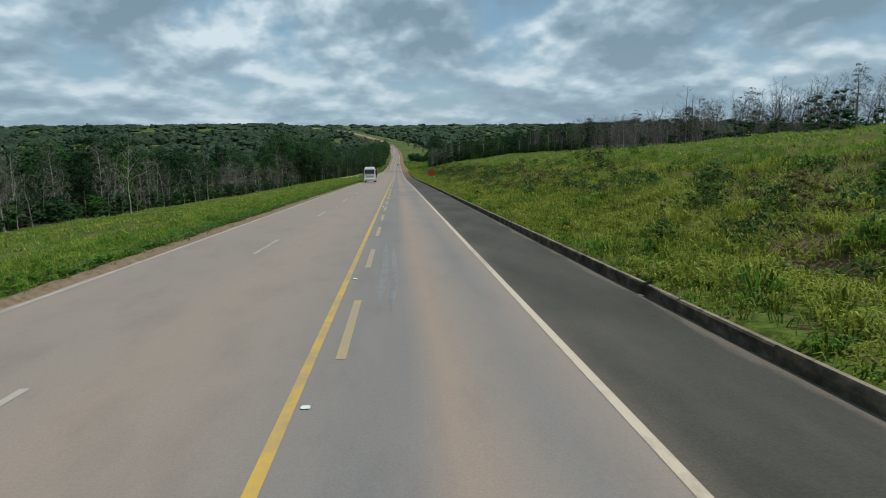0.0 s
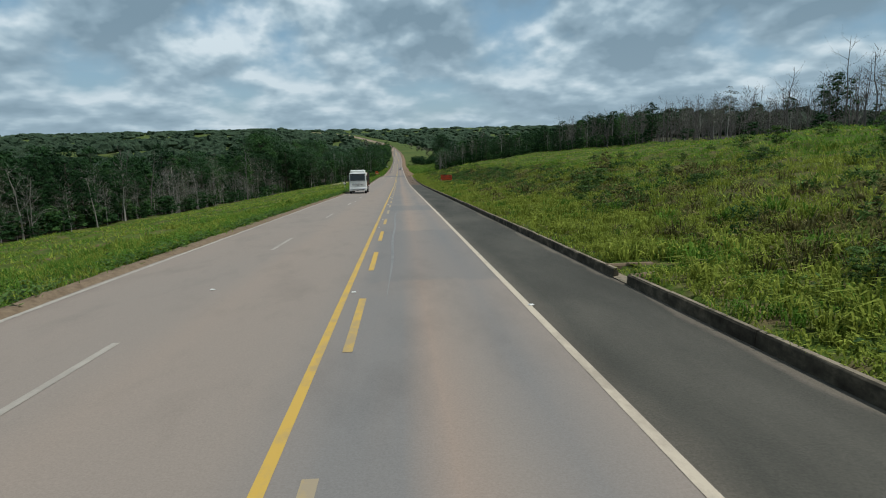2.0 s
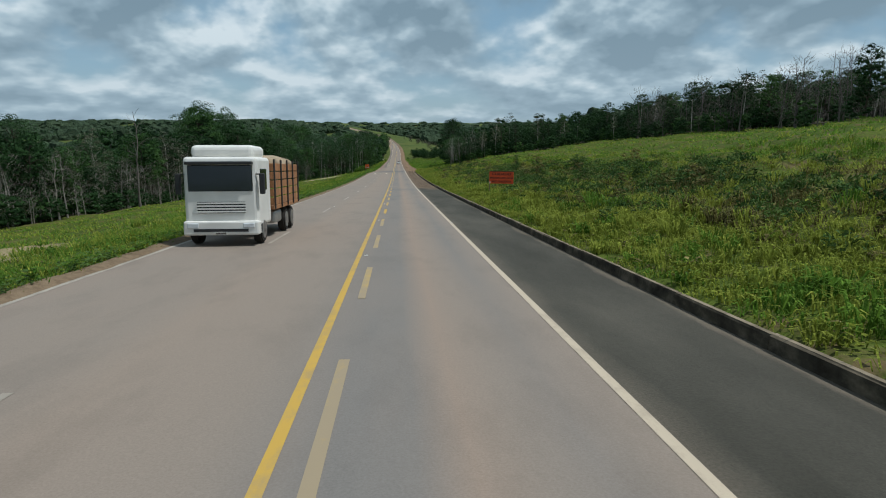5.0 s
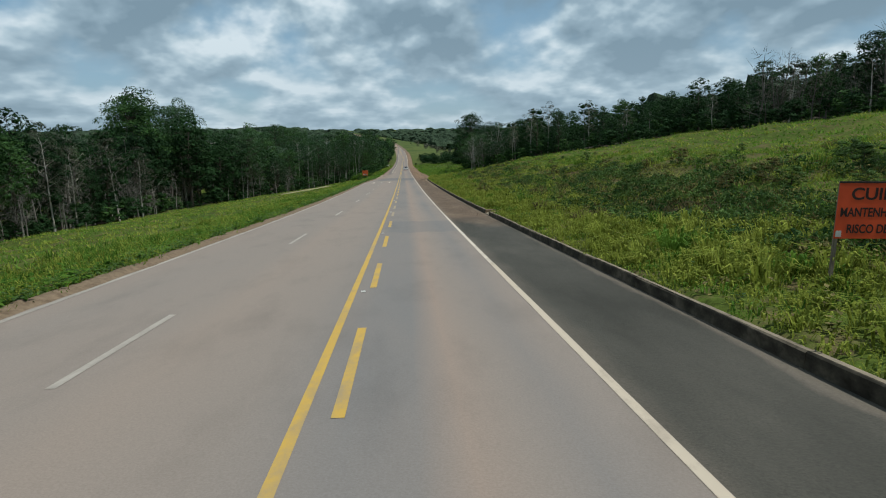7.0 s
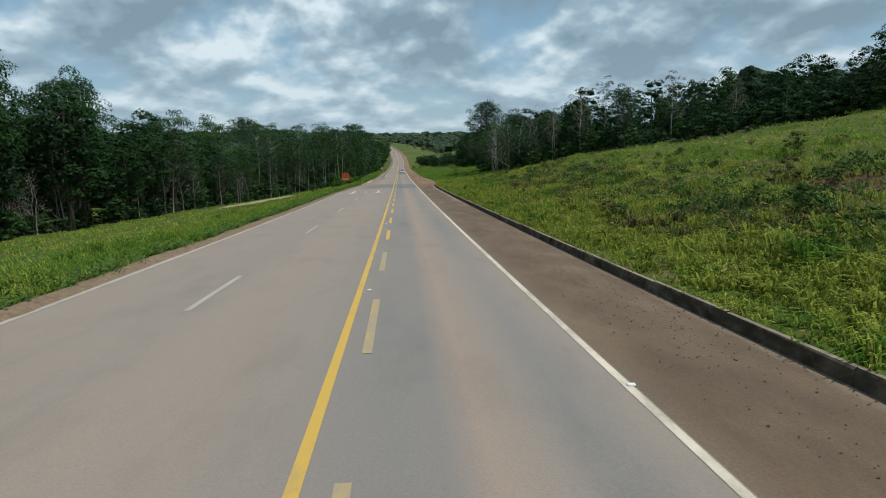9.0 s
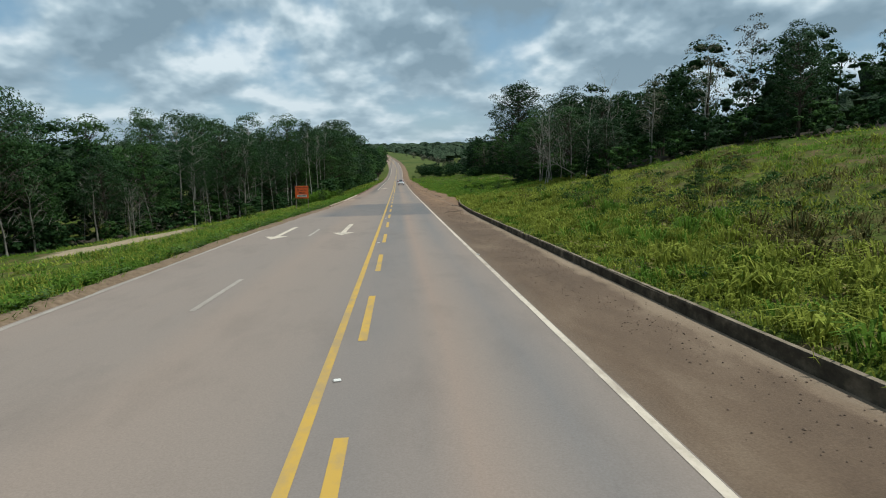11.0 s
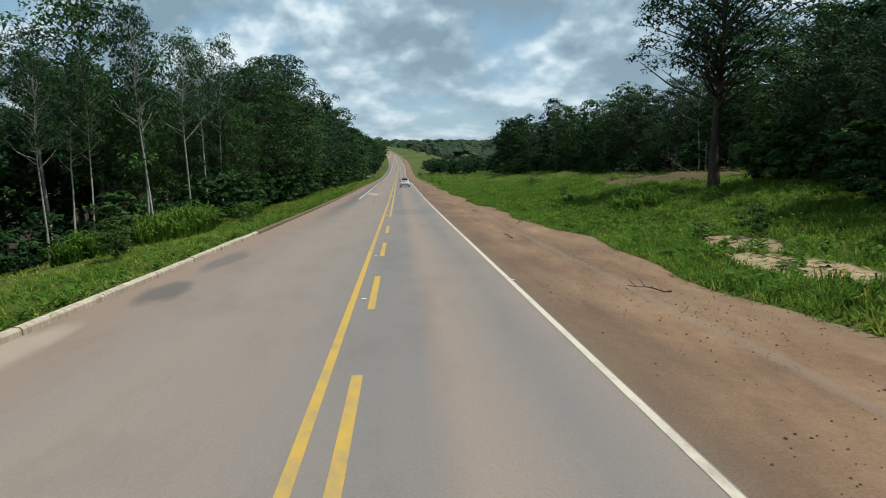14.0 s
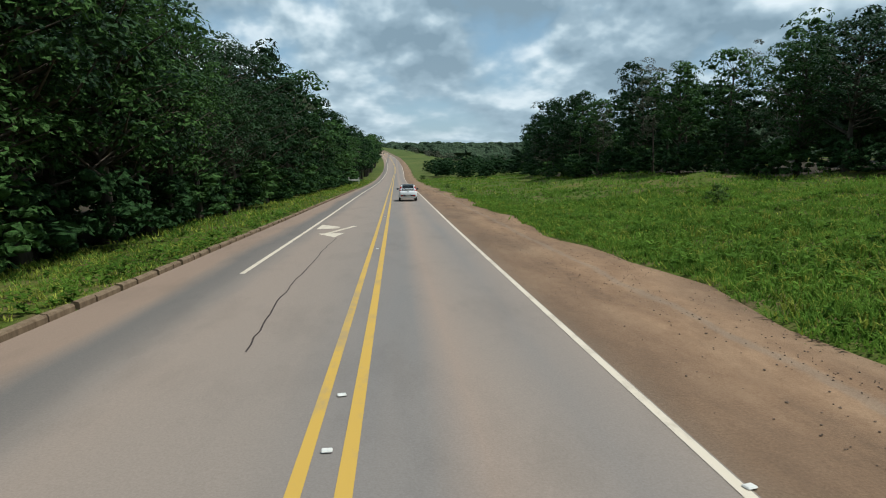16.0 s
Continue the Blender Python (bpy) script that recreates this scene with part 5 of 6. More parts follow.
# ---- grass ----
def blades(rs, x, y, z, n, h, spread, width, segs=2, droop=0.5):
    """Tufts of n bent blades each; returns verts and triangles."""
    m = len(x) * n
    X, Y, Z, H = (np.repeat(a, n) for a in (x, y, z, h))
    a = rs.uniform(0, 6.28, m)
    r = spread * np.sqrt(rs.uniform(0, 1, m))
    bx, by = X + r * np.cos(a), Y + r * np.sin(a)
    a2 = a + rs.normal(0, 0.8, m)
    hh = H * rs.uniform(0.55, 1.2, m)
    ln = hh * droop * rs.uniform(0.2, 1.1, m)
    dx, dy = np.cos(a2), np.sin(a2)
    wx, wy = -dy * width * rs.uniform(0.6, 1.3, m), dx * width * rs.uniform(0.6, 1.3, m)
    P = lambda f, g, w: np.stack([bx + dx * ln * f + wx * w, by + dy * ln * f + wy * w, Z + hh * g], -1)
    if segs == 1:
        v = np.stack([P(0, -0.05, -1), P(0, -0.05, 1), P(1, 1, 0)], 1)
        return v.reshape(-1, 3), np.arange(m * 3).reshape(-1, 3)
    v = np.stack([P(0, -0.05, -0.8), P(0, -0.05, 0.8), P(0.42, 0.80, 1.0), P(0.42, 0.80, -1.0), P(1.05, 0.70, 0)], 1)
    b = (np.arange(m) * 5)[:, None]
    f = np.concatenate([b + np.array([[0, 1, 2]]), b + np.array([[0, 2, 3]]), b + np.array([[3, 2, 4]])])
    return v.reshape(-1, 3), f


def build_grass():
    rs = np.random.RandomState(77)
    out = {"a": [], "b": [], "w": []}

    def sow(n, side, lo, hi, y0, y1, blades_n, h, spread, width, segs, droop, tuft=0):
        y = rs.uniform(y0, y1, n)
        d = lo + (hi - lo) * rs.uniform(0, 1, n)
        if tuft:
            c = rs.randint(0, n // tuft, n)
            y = y[c] + rs.normal(0, 0.45, n)
            d = np.maximum(d[c] + rs.normal(0, 0.4, n), lo)
        u = kerb_u(y) + np.interp(y, [315, 328], [0.25, 0.0]) + d if side > 0 else left_u(y) - 0.34 - d
        x = u + road_x(y)
        limit = (right_edge(y) + 2 - x) if side > 0 else (x - left_edge(y) + 2)
        nz = waves(x, y, 13.0) * 0.5 + waves(x + 77, y - 31, 4.5) * 0.35
        ok = (limit > 0) & (nz > -0.95)
        for cx, cy, rx, ry in ((-21, 304, 6.5, 7.5), (28.0, 389, 5.0, 14.0), (7.3, 62.3, 0.8, 0.9), (7.3, 201.9, 0.8, 0.9), *((hx - 0.3, hy, hw * 0.5, hl * 0.45) for hx, hy, hw, hl, _ in HOLLOWS), (12.5, 345.4, 1.0, 2.5), (11.3, 340.4, 1.15, 3.1)):
            ok &= ((x - cx) / rx) ** 2 + ((y - cy) / ry) ** 2 + nz * 0.5 > 1.0
        kind = np.where(nz + rs.normal(0, 0.28, n) > 0.42, 1, 0)
        if side > 0:
            dry = waves(x * 0.8 + 5, y * 0.8, 19.0) + rs.normal(0, 0.2, n)
            kind = np.where((dry > np.where((d > 5) & (d < 15) & (y > 40) & (y < 300), 0.12, 0.6)) & (rs.uniform(size=n) < 0.75) & (d > 2.5) & (d < 26) & (y < 320), 2, kind)
            kind = np.where((d > 17) & (rs.uniform(size=n) < 0.6), 1, kind)
            kind = np.where(y > 335, np.where(rs.uniform(size=n) < 0.85, 1, 0), kind)
        else:
            kind = np.where(rs.uniform(size=n) < 0.45, 1, kind)
        hh = h * (0.8 + 0.45 * np.clip(nz + 0.4, 0, 1.4)) * rs.uniform(0.7, 1.3, n) * np.interp(d, [0, 1.2, 4], [0.6, 0.9, 1.0]) * np.interp(y, [325, 350], [1.0, 0.62])
        z = land(x, y)
        for key, k in (("a", 0), ("b", 1), ("w", 2)):
            s = ok & (kind == k)
            if s.any():
                out[key].append(blades(rs, x[s], y[s], z[s], blades_n, hh[s], spread, width, segs, droop))
    # tussocks, then the sward, near to far
    sow(2000, 1, 0.2, 7.0, 3, 330, 32, 0.46, 0.20, 0.018, 2, 1.15)
    sow(500, 1, 7.0, 18.0, 3, 330, 24, 0.50, 0.34, 0.024, 2, 1.0)
    sow(2600, 1, 0.3, 24.0, 4, 330, 16, 0.44, 0.22, 0.020, 2, 1.15, 4)
    sow(900, -1, 0.3, 9.0, 4, 330, 14, 0.40, 0.22, 0.020, 2, 1.0, 4)
    sow(1000, 1, 0.5, 16.0, 330, 400, 16, 0.55, 0.22, 0.020, 2, 1.0, 4)
    sow(16000, 1, 0.03, 6.0, 2, 340, 11, 0.24, 0.28, 0.0165, 2, 1.4)
    sow(5000, 1, 0.0, 2.6, 322, 440, 9, 0.34, 0.3, 0.024, 1, 1.3)
    sow(15000, 1, 0.0, 18.0, 328, 420, 9, 0.34, 0.34, 0.026, 1, 1.4)
    sow(8000, 1, 3.0, 10.0, 2, 400, 7, 0.26, 0.32, 0.024, 2, 1.5)
    sow(18000, -1, 0.0, 6.5, 2, 400, 9, 0.27, 0.30, 0.022, 1, 1.3)
    sow(34000, 1, 6.0, 24.0, 4, 420, 8, 0.22, 0.45, 0.032, 1, 1.8)
    sow(15000, -1, 6.5, 34.0, 10, 420, 7, 0.22, 0.5, 0.045, 1, 1.8)
    sow(8000, 1, 24.0, 56.0, 20, 440, 6, 0.28, 0.8, 0.085, 1, 2.0)
    sow(3000, 1, 0.0, 28.0, 400, 560, 6, 0.5, 0.8, 0.07, 1, 1.2)
    sow(1200, -1, 0.0, 6.0, 400, 560, 6, 0.45, 0.5, 0.05, 1, 1.2)
    sow(420, 1, 0.5, 6.5, 135, 325, 40, 0.66, 0.26, 0.026, 2, 1.25)
    sow(160, 1, 0.5, 7.0, 6, 135, 36, 0.58, 0.26, 0.024, 2, 1.25)
    for key, mat, label in (("a", GRASS_A, "bright yellow-green rough grass on the verges"), ("b", GRASS_B, "deep green lush grass on the verges"), ("w", WEED, "dry brownish weeds on the bank")):
        tri = [(v, f if f.shape[1] == 3 else f) for v, f in out[key]]
        v, f = merge(tri)
        tagged(new("grass" if key != "w" else "weeds", mesh_from("grass", v, f, mat)), label, "grass", kind="stuff")


build_grass()


def build_herbs():
    """Low broad-leaved plants in patches between the grass."""
    rs = np.random.RandomState(15)
    for label, mat, side, n, y0, y1, thr, ph, size in (("low dark green bushy weeds along the earth edge", LEAF_BUSH, -1, 2600, 2, 330, -0.25, 33, 0.06), ("dark broad-leaved weeds in patches on the bank", LEAF_BUSH, 1, 2000, 4, 330, 0.1, 3, 0.055), ("pale yellow-green broad-leaved weeds along the verge", GRASS_A, 1, 3000, 4, 420, -0.05, 50, 0.075),
                                                 ("dry brown weeds on the bank", WEED, 1, 2200, 4, 300, 0.2, 90, 0.07), ("lush broad-leaved weeds in the meadow", GRASS_B, 1, 2600, 328, 440, -0.5, 20, 0.10), ("lush broad-leaved weeds beside the low kerb", GRASS_B, -1, 4200, 4, 420, -0.3, 20, 0.08)):
        y = rs.uniform(y0, y1, n)
        d = (0.25 + 21 * rs.beta(1.0, 1.9, n)) if side > 0 else (0.1 + (1.3 if ph == 33 else 5.5) * rs.beta(0.8, 2.4, n))
        u = kerb_u(y) + 0.3 + d if side > 0 else left_u(y) - 0.32 - d
        x = u + road_x(y)
        ok = waves(x + ph, y - ph, 7.0) + rs.normal(0, 0.15, n) > thr
        x, y = x[ok], y[ok]
        z = land(x, y)
        k = 12
        m = len(x) * k
        X, Y, Z = np.repeat(x, k), np.repeat(y, k), np.repeat(z, k)
        R = np.repeat(rs.uniform(0.16, 0.42, len(x)), k)
        a = rs.uniform(0, 6.28, m)
        el = rs.uniform(0.1, 1.3, m)
        rr = R * rs.uniform(0.35, 1.0, m)
        cx, cy, cz = X + rr * np.cos(a) * np.cos(el), Y + rr * np.sin(a) * np.cos(el), Z + rr * np.sin(el) * 1.3
        s = size * rs.uniform(0.6, 1.5, m)
        b = a + rs.normal(0, 0.6, m)
        tx, ty, tz = np.cos(b), np.sin(b), rs.uniform(-0.5, 0.5, m)
        v = np.stack([np.stack([cx - tx * s, cy - ty * s, cz - tz * s], -1), np.stack([cx - ty * s * 0.6, cy + tx * s * 0.6, cz + 0.1 * s], -1), np.stack([cx + tx * s, cy + ty * s, cz + tz * s], -1), np.stack([cx + ty * s * 0.6, cy - tx * s * 0.6, cz + 0.1 * s], -1)], 1).reshape(-1, 3)
        tagged(new("weeds", mesh_from("weeds", v, np.arange(m * 4).reshape(-1, 4), mat)), label, "weeds", kind="stuff")


build_herbs()


def build_hummocks():
    """Low rounded cushions of dark scrub with dry stalks between them, thickest above the drain."""
    rs = np.random.RandomState(52)
    for label, mat, n, k, size, lift in (("low dark scrub in rounded cushions on the bank", LEAF_BUSH, 1500, 90, 0.075, 0.85), ("shadowed dark green scrub in hollows of the bank", LEAF_MID, 1100, 80, 0.08, 0.8), ("dry brown scrub among the cushions", WEED, 800, 60, 0.07, 0.8)):
        y = np.where(rs.uniform(size=n) < 0.62, rs.normal(183, 26, n), rs.uniform(12, 305, n))
        d = 3.6 + 15 * rs.beta(1.7, 2.0, n)
        x = kerb_u(y) + d + road_x(y)
        ok = (waves(x + 21, y - 8, 8.5) + rs.normal(0, 0.25, n) > -0.1) & (y > 11) & (y < 305)
        x, y = x[ok], y[ok]
        m = len(x) * k
        X, Y, Z = np.repeat(x, k), np.repeat(y, k), np.repeat(land(x, y), k)
        R = np.repeat(rs.uniform(0.35, 0.95, len(x)), k)
        a, el = rs.uniform(0, 6.28, m), np.arcsin(rs.uniform(0.0, 1.0, m))
        rr = R * rs.uniform(0.7, 1.05, m)
        c = np.stack([X + rr * np.cos(a) * np.cos(el), Y + rr * np.sin(a) * np.cos(el), Z + rr * np.sin(el) * lift], -1)
        s = (size * rs.uniform(0.6, 1.6, m))[:, None]
        t = rs.normal(0, 1, (m, 3))
        t /= np.linalg.norm(t, axis=1)[:, None]
        w = np.cross(t, rs.normal(0, 1, (m, 3)))
        w /= np.linalg.norm(w, axis=1)[:, None]
        v = np.stack([c - t * s - w * s * 0.45, c - t * s + w * s * 0.45, c + t * s * 1.2], 1).reshape(-1, 3)
        tagged(new("scrub", mesh_from("scrub", v, np.arange(m * 3).reshape(-1, 3), mat)), label, "scrub", kind="stuff")


build_hummocks()


def build_cane_grass():
    """Head-high arching cane grass by the forest edge."""
    rs = np.random.RandomState(64)
    for x0, y0, rx, ry, n, h in ((-12.3, 364.0, 1.5, 5.5, 75, 2.2), (-13.6, 355.0, 1.2, 1.8, 22, 1.5), (-10.8, 374.0, 0.9, 2.5, 14, 1.4), (15.3, 361.0, 1.6, 1.8, 22, 1.2)):
        a, r = rs.uniform(0, 6.28, n), np.sqrt(rs.uniform(0, 1, n))
        x, y = x0 + rx * r * np.cos(a), y0 + ry * r * np.sin(a)
        hh = h * rs.uniform(0.75, 1.1, n) * (1.0 - 0.35 * r)
        v, f = blades(rs, x, y, land(x, y), 30, hh, 0.30, 0.042, 2, 0.85)
        tagged(new("cane_grass", mesh_from("cane_grass", v, f, GRASS_B)), "tall arching cane-like grass clump on the verge", "grass", kind="stuff")


build_cane_grass()


# ---- things: signs, vehicles, small things ----
def box(bm, x0, x1, y0, y1, z0, z1, bevel=0.0, segs=1):
    vs = [bm.verts.new((x, y, z)) for z in (z0, z1) for y in (y0, y1) for x in (x0, x1)]
    fs = [bm.faces.new([vs[i] for i in q]) for q in ((0, 2, 3, 1), (4, 5, 7, 6), (0, 1, 5, 4), (2, 6, 7, 3), (0, 4, 6, 2), (1, 3, 7, 5))]
    if bevel:
        es = list({e for f in fs for e in f.edges})
        bmesh.ops.bevel(bm, geom=es, offset=bevel, segments=segs, affect="EDGES", profile=0.5)
    return bm


def boxed(name, dims, mat, parent, label="", bevel=0.0, segs=1):
    return part(name, box(bmesh.new(), *dims, bevel, segs), mat, parent, label)


def cyl(bm, c, r, depth, axis="z", n=16, r2=None):
    rot = {"z": Matrix(), "x": Matrix.Rotation(radians(90), 4, "Y"), "y": Matrix.Rotation(radians(90), 4, "X")}[axis]
    bmesh.ops.create_cone(bm, cap_ends=True, segments=n, radius1=r, radius2=r if r2 is None else r2, depth=depth, matrix=Matrix.Translation(c) @ rot)
    return bm


def text_part(text, size, mat, parent, m, stretch=1.0):
    cu = bpy.data.curves.new("text", "FONT")
    cu.body, cu.size, cu.align_x, cu.align_y, cu.extrude, cu.offset = text, size, "CENTER", "CENTER", 0.002, size * 0.02
    tmp = bpy.data.objects.new("tmp", cu)
    scene.collection.objects.link(tmp)
    me = bpy.data.meshes.new_from_object(tmp.evaluated_get(bpy.context.evaluated_depsgraph_get()))
    bpy.data.objects.remove(tmp)
    me.materials.clear()
    me.materials.append(mat)
    ob = mesh_part("lettering", me, parent)
    ob.matrix_basis = m @ Matrix.Diagonal((stretch, 1, 1, 1))
    return ob


ORANGE = plain("faded_orange_sign_paint", (0.66, 0.082, 0.024), 0.6, 0.3, wear=0.12, scale=2.0)
ORANGE_B = plain("bright_orange_sign_paint", (0.70, 0.115, 0.022), 0.6, 0.3, wear=0.10, scale=2.0)
SIGN_DARK = plain("dark_sign_lettering", (0.035, 0.022, 0.018), 0.7)
SIGN_WHITE = plain("dirty_white_sign_panel", (0.62, 0.60, 0.55), 0.6)
WOOD_POST = mat_bark("weathered_post_wood", (0.10, 0.075, 0.055), (0.27, 0.22, 0.17))
STEEL = plain("grey_galvanised_steel", (0.38, 0.38, 0.37), 0.45, 0.5, 0.8)
CAR_WHITE = plain("white_car_paint", (0.78, 0.80, 0.80), 0.22, 0.6, wear=0.03, scale=1.0)
CAR_BLACK = plain("black_gloss_car_roof", (0.018, 0.022, 0.028), 0.16, 0.6, wear=0.1)
PLASTIC = plain("black_plastic_trim", (0.022, 0.022, 0.023), 0.55, 0.4)
TYRE = plain("dusty_tyre_rubber", (0.030, 0.027, 0.024), 0.9, 0.2)
RIM = plain("silver_wheel_rim", (0.42, 0.42, 0.42), 0.35, 0.5, 0.85)
TINT = plain("dark_tinted_glass", (0.010, 0.012, 0.014), 0.06, 0.7, wear=0.05)
RED_LENS = plain("red_tail_light_lens", (0.42, 0.018, 0.015), 0.15, 0.6, wear=0.1)
CLEAR_LENS = plain("clear_headlight_lens", (0.62, 0.64, 0.66), 0.12, 0.7)
TRUCK_WHITE = plain("dusty_white_truck_paint", (0.70, 0.68, 0.64), 0.4, 0.5, wear=0.08, scale=1.5)
CARGO_WOOD = plain("orange_brown_cargo_boards", (0.36, 0.17, 0.075), 0.7, 0.3, wear=0.25, scale=3.0)
TARP = plain("tan_cargo_tarpaulin", (0.33, 0.25, 0.17), 0.8, 0.2, wear=0.2, scale=2.0)
STUD = plain("white_road_stud", (0.62, 0.60, 0.55), 0.4)
STONE = mat_bark("reddish_gravel", (0.035, 0.026, 0.020), (0.17, 0.12, 0.085))
RUBBER_MARK = mat_paint("tyre_skid_rubber", (0.115, 0.110, 0.108), (0.19, 0.18, 0.17), 0.12)


def build_warning_sign():
    x, y, w, h = 10.8, 173.9, 2.25, 1.1
    zc = -10.42
    ob = tagged(new("warning_sign"), "faded orange-red board on two wooden posts warning to keep distance", "road sign")
    ob.matrix_basis = pose(x, y, zc, 0, 1.0, -3)
    boxed("board", (-w / 2, w / 2, -0.012, 0.012, -h / 2, h / 2), ORANGE, ob, bevel=0.004)
    for sx in (-1, 1):
        g = float(land(x + sx * (w / 2 - 0.06), y)) - zc
        boxed("post", (sx * (w / 2 - 0.06) - 0.035, sx * (w / 2 - 0.06) + 0.035, 0.014, 0.075, g - 0.4, h / 2 + 0.03), WOOD_POST, ob, bevel=0.006)
    boxed("frame_rail", (-w / 2, w / 2, -0.016, 0.014, h / 2, h / 2 + 0.035), SIGN_DARK, ob)
    boxed("sticker", (-w / 2 + 0.02, -w / 2 + 0.13, -0.018, -0.0125, -h / 2 + 0.04, -h / 2 + 0.16), SIGN_WHITE, ob)
    for txt, size, z, st in (("CUIDADO", 0.33, 0.33, 1.15), ("MANTENHA DISTÂNCIA", 0.25, -0.03, 0.78), ("RISCO DE ACIDENTE", 0.24, -0.36, 0.80)):
        text_part(txt, size, SIGN_DARK, ob, pose(0, -0.0145, z, 90, 0, 0), st)


def build_km_sign():
    x, y, w, h = -8.2, 315.2, 1.24, 1.2
    zc = -18.55
    ob = tagged(new("point_sign"), "bright orange board on posts leaning among verge grass", "road sign")
    ob.matrix_basis = pose(x, y, zc, 0, 1.5, 5)
    boxed("board", (-w / 2, w / 2, -0.012, 0.012, -h / 2, h / 2), ORANGE_B, ob, bevel=0.004)
    for sx in (-1, 1):
        g = float(land(x, y)) - zc
        boxed("post", (sx * (w / 2 - 0.05) - 0.03, sx * (w / 2 - 0.05) + 0.03, 0.014, 0.07, g - 0.5, h / 2 + 0.04), WOOD_POST, ob, bevel=0.006)
    boxed("plate", (-0.44, 0.46, -0.02, -0.013, -0.47, -0.25), SIGN_WHITE, ob, "white plate with a dark unreadable word")
    for i in range(8):
        boxed("bar", (-0.36 + i * 0.094, -0.292 + i * 0.094, -0.026, -0.0205, -0.41, -0.31), SIGN_DARK, ob)
    for txt, size, z, st in (("PONTO CRITICO", 0.18, 0.44, 0.80), ("BR 163 / PA", 0.21, 0.18, 0.88), ("KM-31", 0.23, -0.08, 0.95)):
        text_part(txt, size, SIGN_DARK, ob, pose(0, -0.0145, z, 90, 0, 0), st)


def build_small_signs():
    # white marker post with two little plates
    x, y = -9.0, 165.7
    g = float(land(x, y))
    ob = tagged(new("marker_post"), "slanting white marker post with small plates in the grass", "marker post")
    ob.matrix_basis = pose(x, y, g, 0, -3, 0)
    bm = cyl(bmesh.new(), (0, 0, 0.75), 0.035, 2.1, n=10)
    part("post", bm, SIGN_WHITE, ob)
    boxed("plate", (-0.26, 0.24, -0.05, -0.036, 1.28, 1.5), SIGN_WHITE, ob, bevel=0.003)
    boxed("plate", (0.06, 0.26, 0.036, 0.05, 1.1, 1.7), PLASTIC, ob, "dark back of a small plate", bevel=0.003)
    # white H-shaped frame far along the left verge
    x, y = -7.9, 508.0
    g = float(land(x, y))
    ob = tagged(new("sign_frame"), "white two-post frame with a crossbar beside trees", "sign frame")
    ob.matrix_basis = pose(x, y, g, 0, 0, 6)
    for sx in (-1.05, 1.05):
        boxed("post", (sx - 0.08, sx + 0.08, -0.08, 0.08, -0.4, 1.7), SIGN_WHITE, ob, bevel=0.01)
    boxed("crossbar", (-0.97, 0.97, -0.04, 0.04, 0.85, 1.25), SIGN_WHITE, ob, bevel=0.01)


def ring_loft(bm, rings, close_ends=True):
    rows = [[bm.verts.new(p) for p in r] for r in rings]
    n = len(rows[0])
    for a, b in zip(rows, rows[1:]):
        for i in range(n):
            bm.faces.new((a[i], a[(i + 1) % n], b[(i + 1) % n], b[i]))
    if close_ends:
        bm.faces.new(rows[0][::-1])
        bm.faces.new(rows[-1])
    bmesh.ops.recalc_face_normals(bm, faces=bm.faces[:])
    return bm


def smooth_part(ob):
    ob.data.polygons.foreach_set("use_smooth", [True] * len(ob.data.polygons))
    return ob


def wheel(parent, x, y, r, w, side):
    bm = cyl(bmesh.new(), (0, 0, 0), r, w, "x", 24)
    es = [e for e in bm.edges if abs(e.verts[0].co.x - e.verts[1].co.x) < 1e-4]
    bmesh.ops.bevel(bm, geom=es, offset=w * 0.18, segments=2, affect="EDGES")
    wh = part("wheel", bm, TYRE, parent)
    wh.matrix_basis = pose(x, y, r)
    bm = cyl(bmesh.new(), (side * (w / 2 + 0.002), 0, 0), r * 0.64, 0.03, "x", 20)
    for k in range(6):
        a = k * 1.047
        m = Matrix.Rotation(a, 4, "X")
        vs = [m @ Vector((side * (w / 2 + 0.03), s * r * 0.07, q * r)) for s, q in ((-1, 0.05), (1, 0.05), (0.8, 0.6), (-0.8, 0.6))]
        bm.faces.new([bm.verts.new(v) for v in vs])
    part("rim", bm, RIM, wh)
    return wh


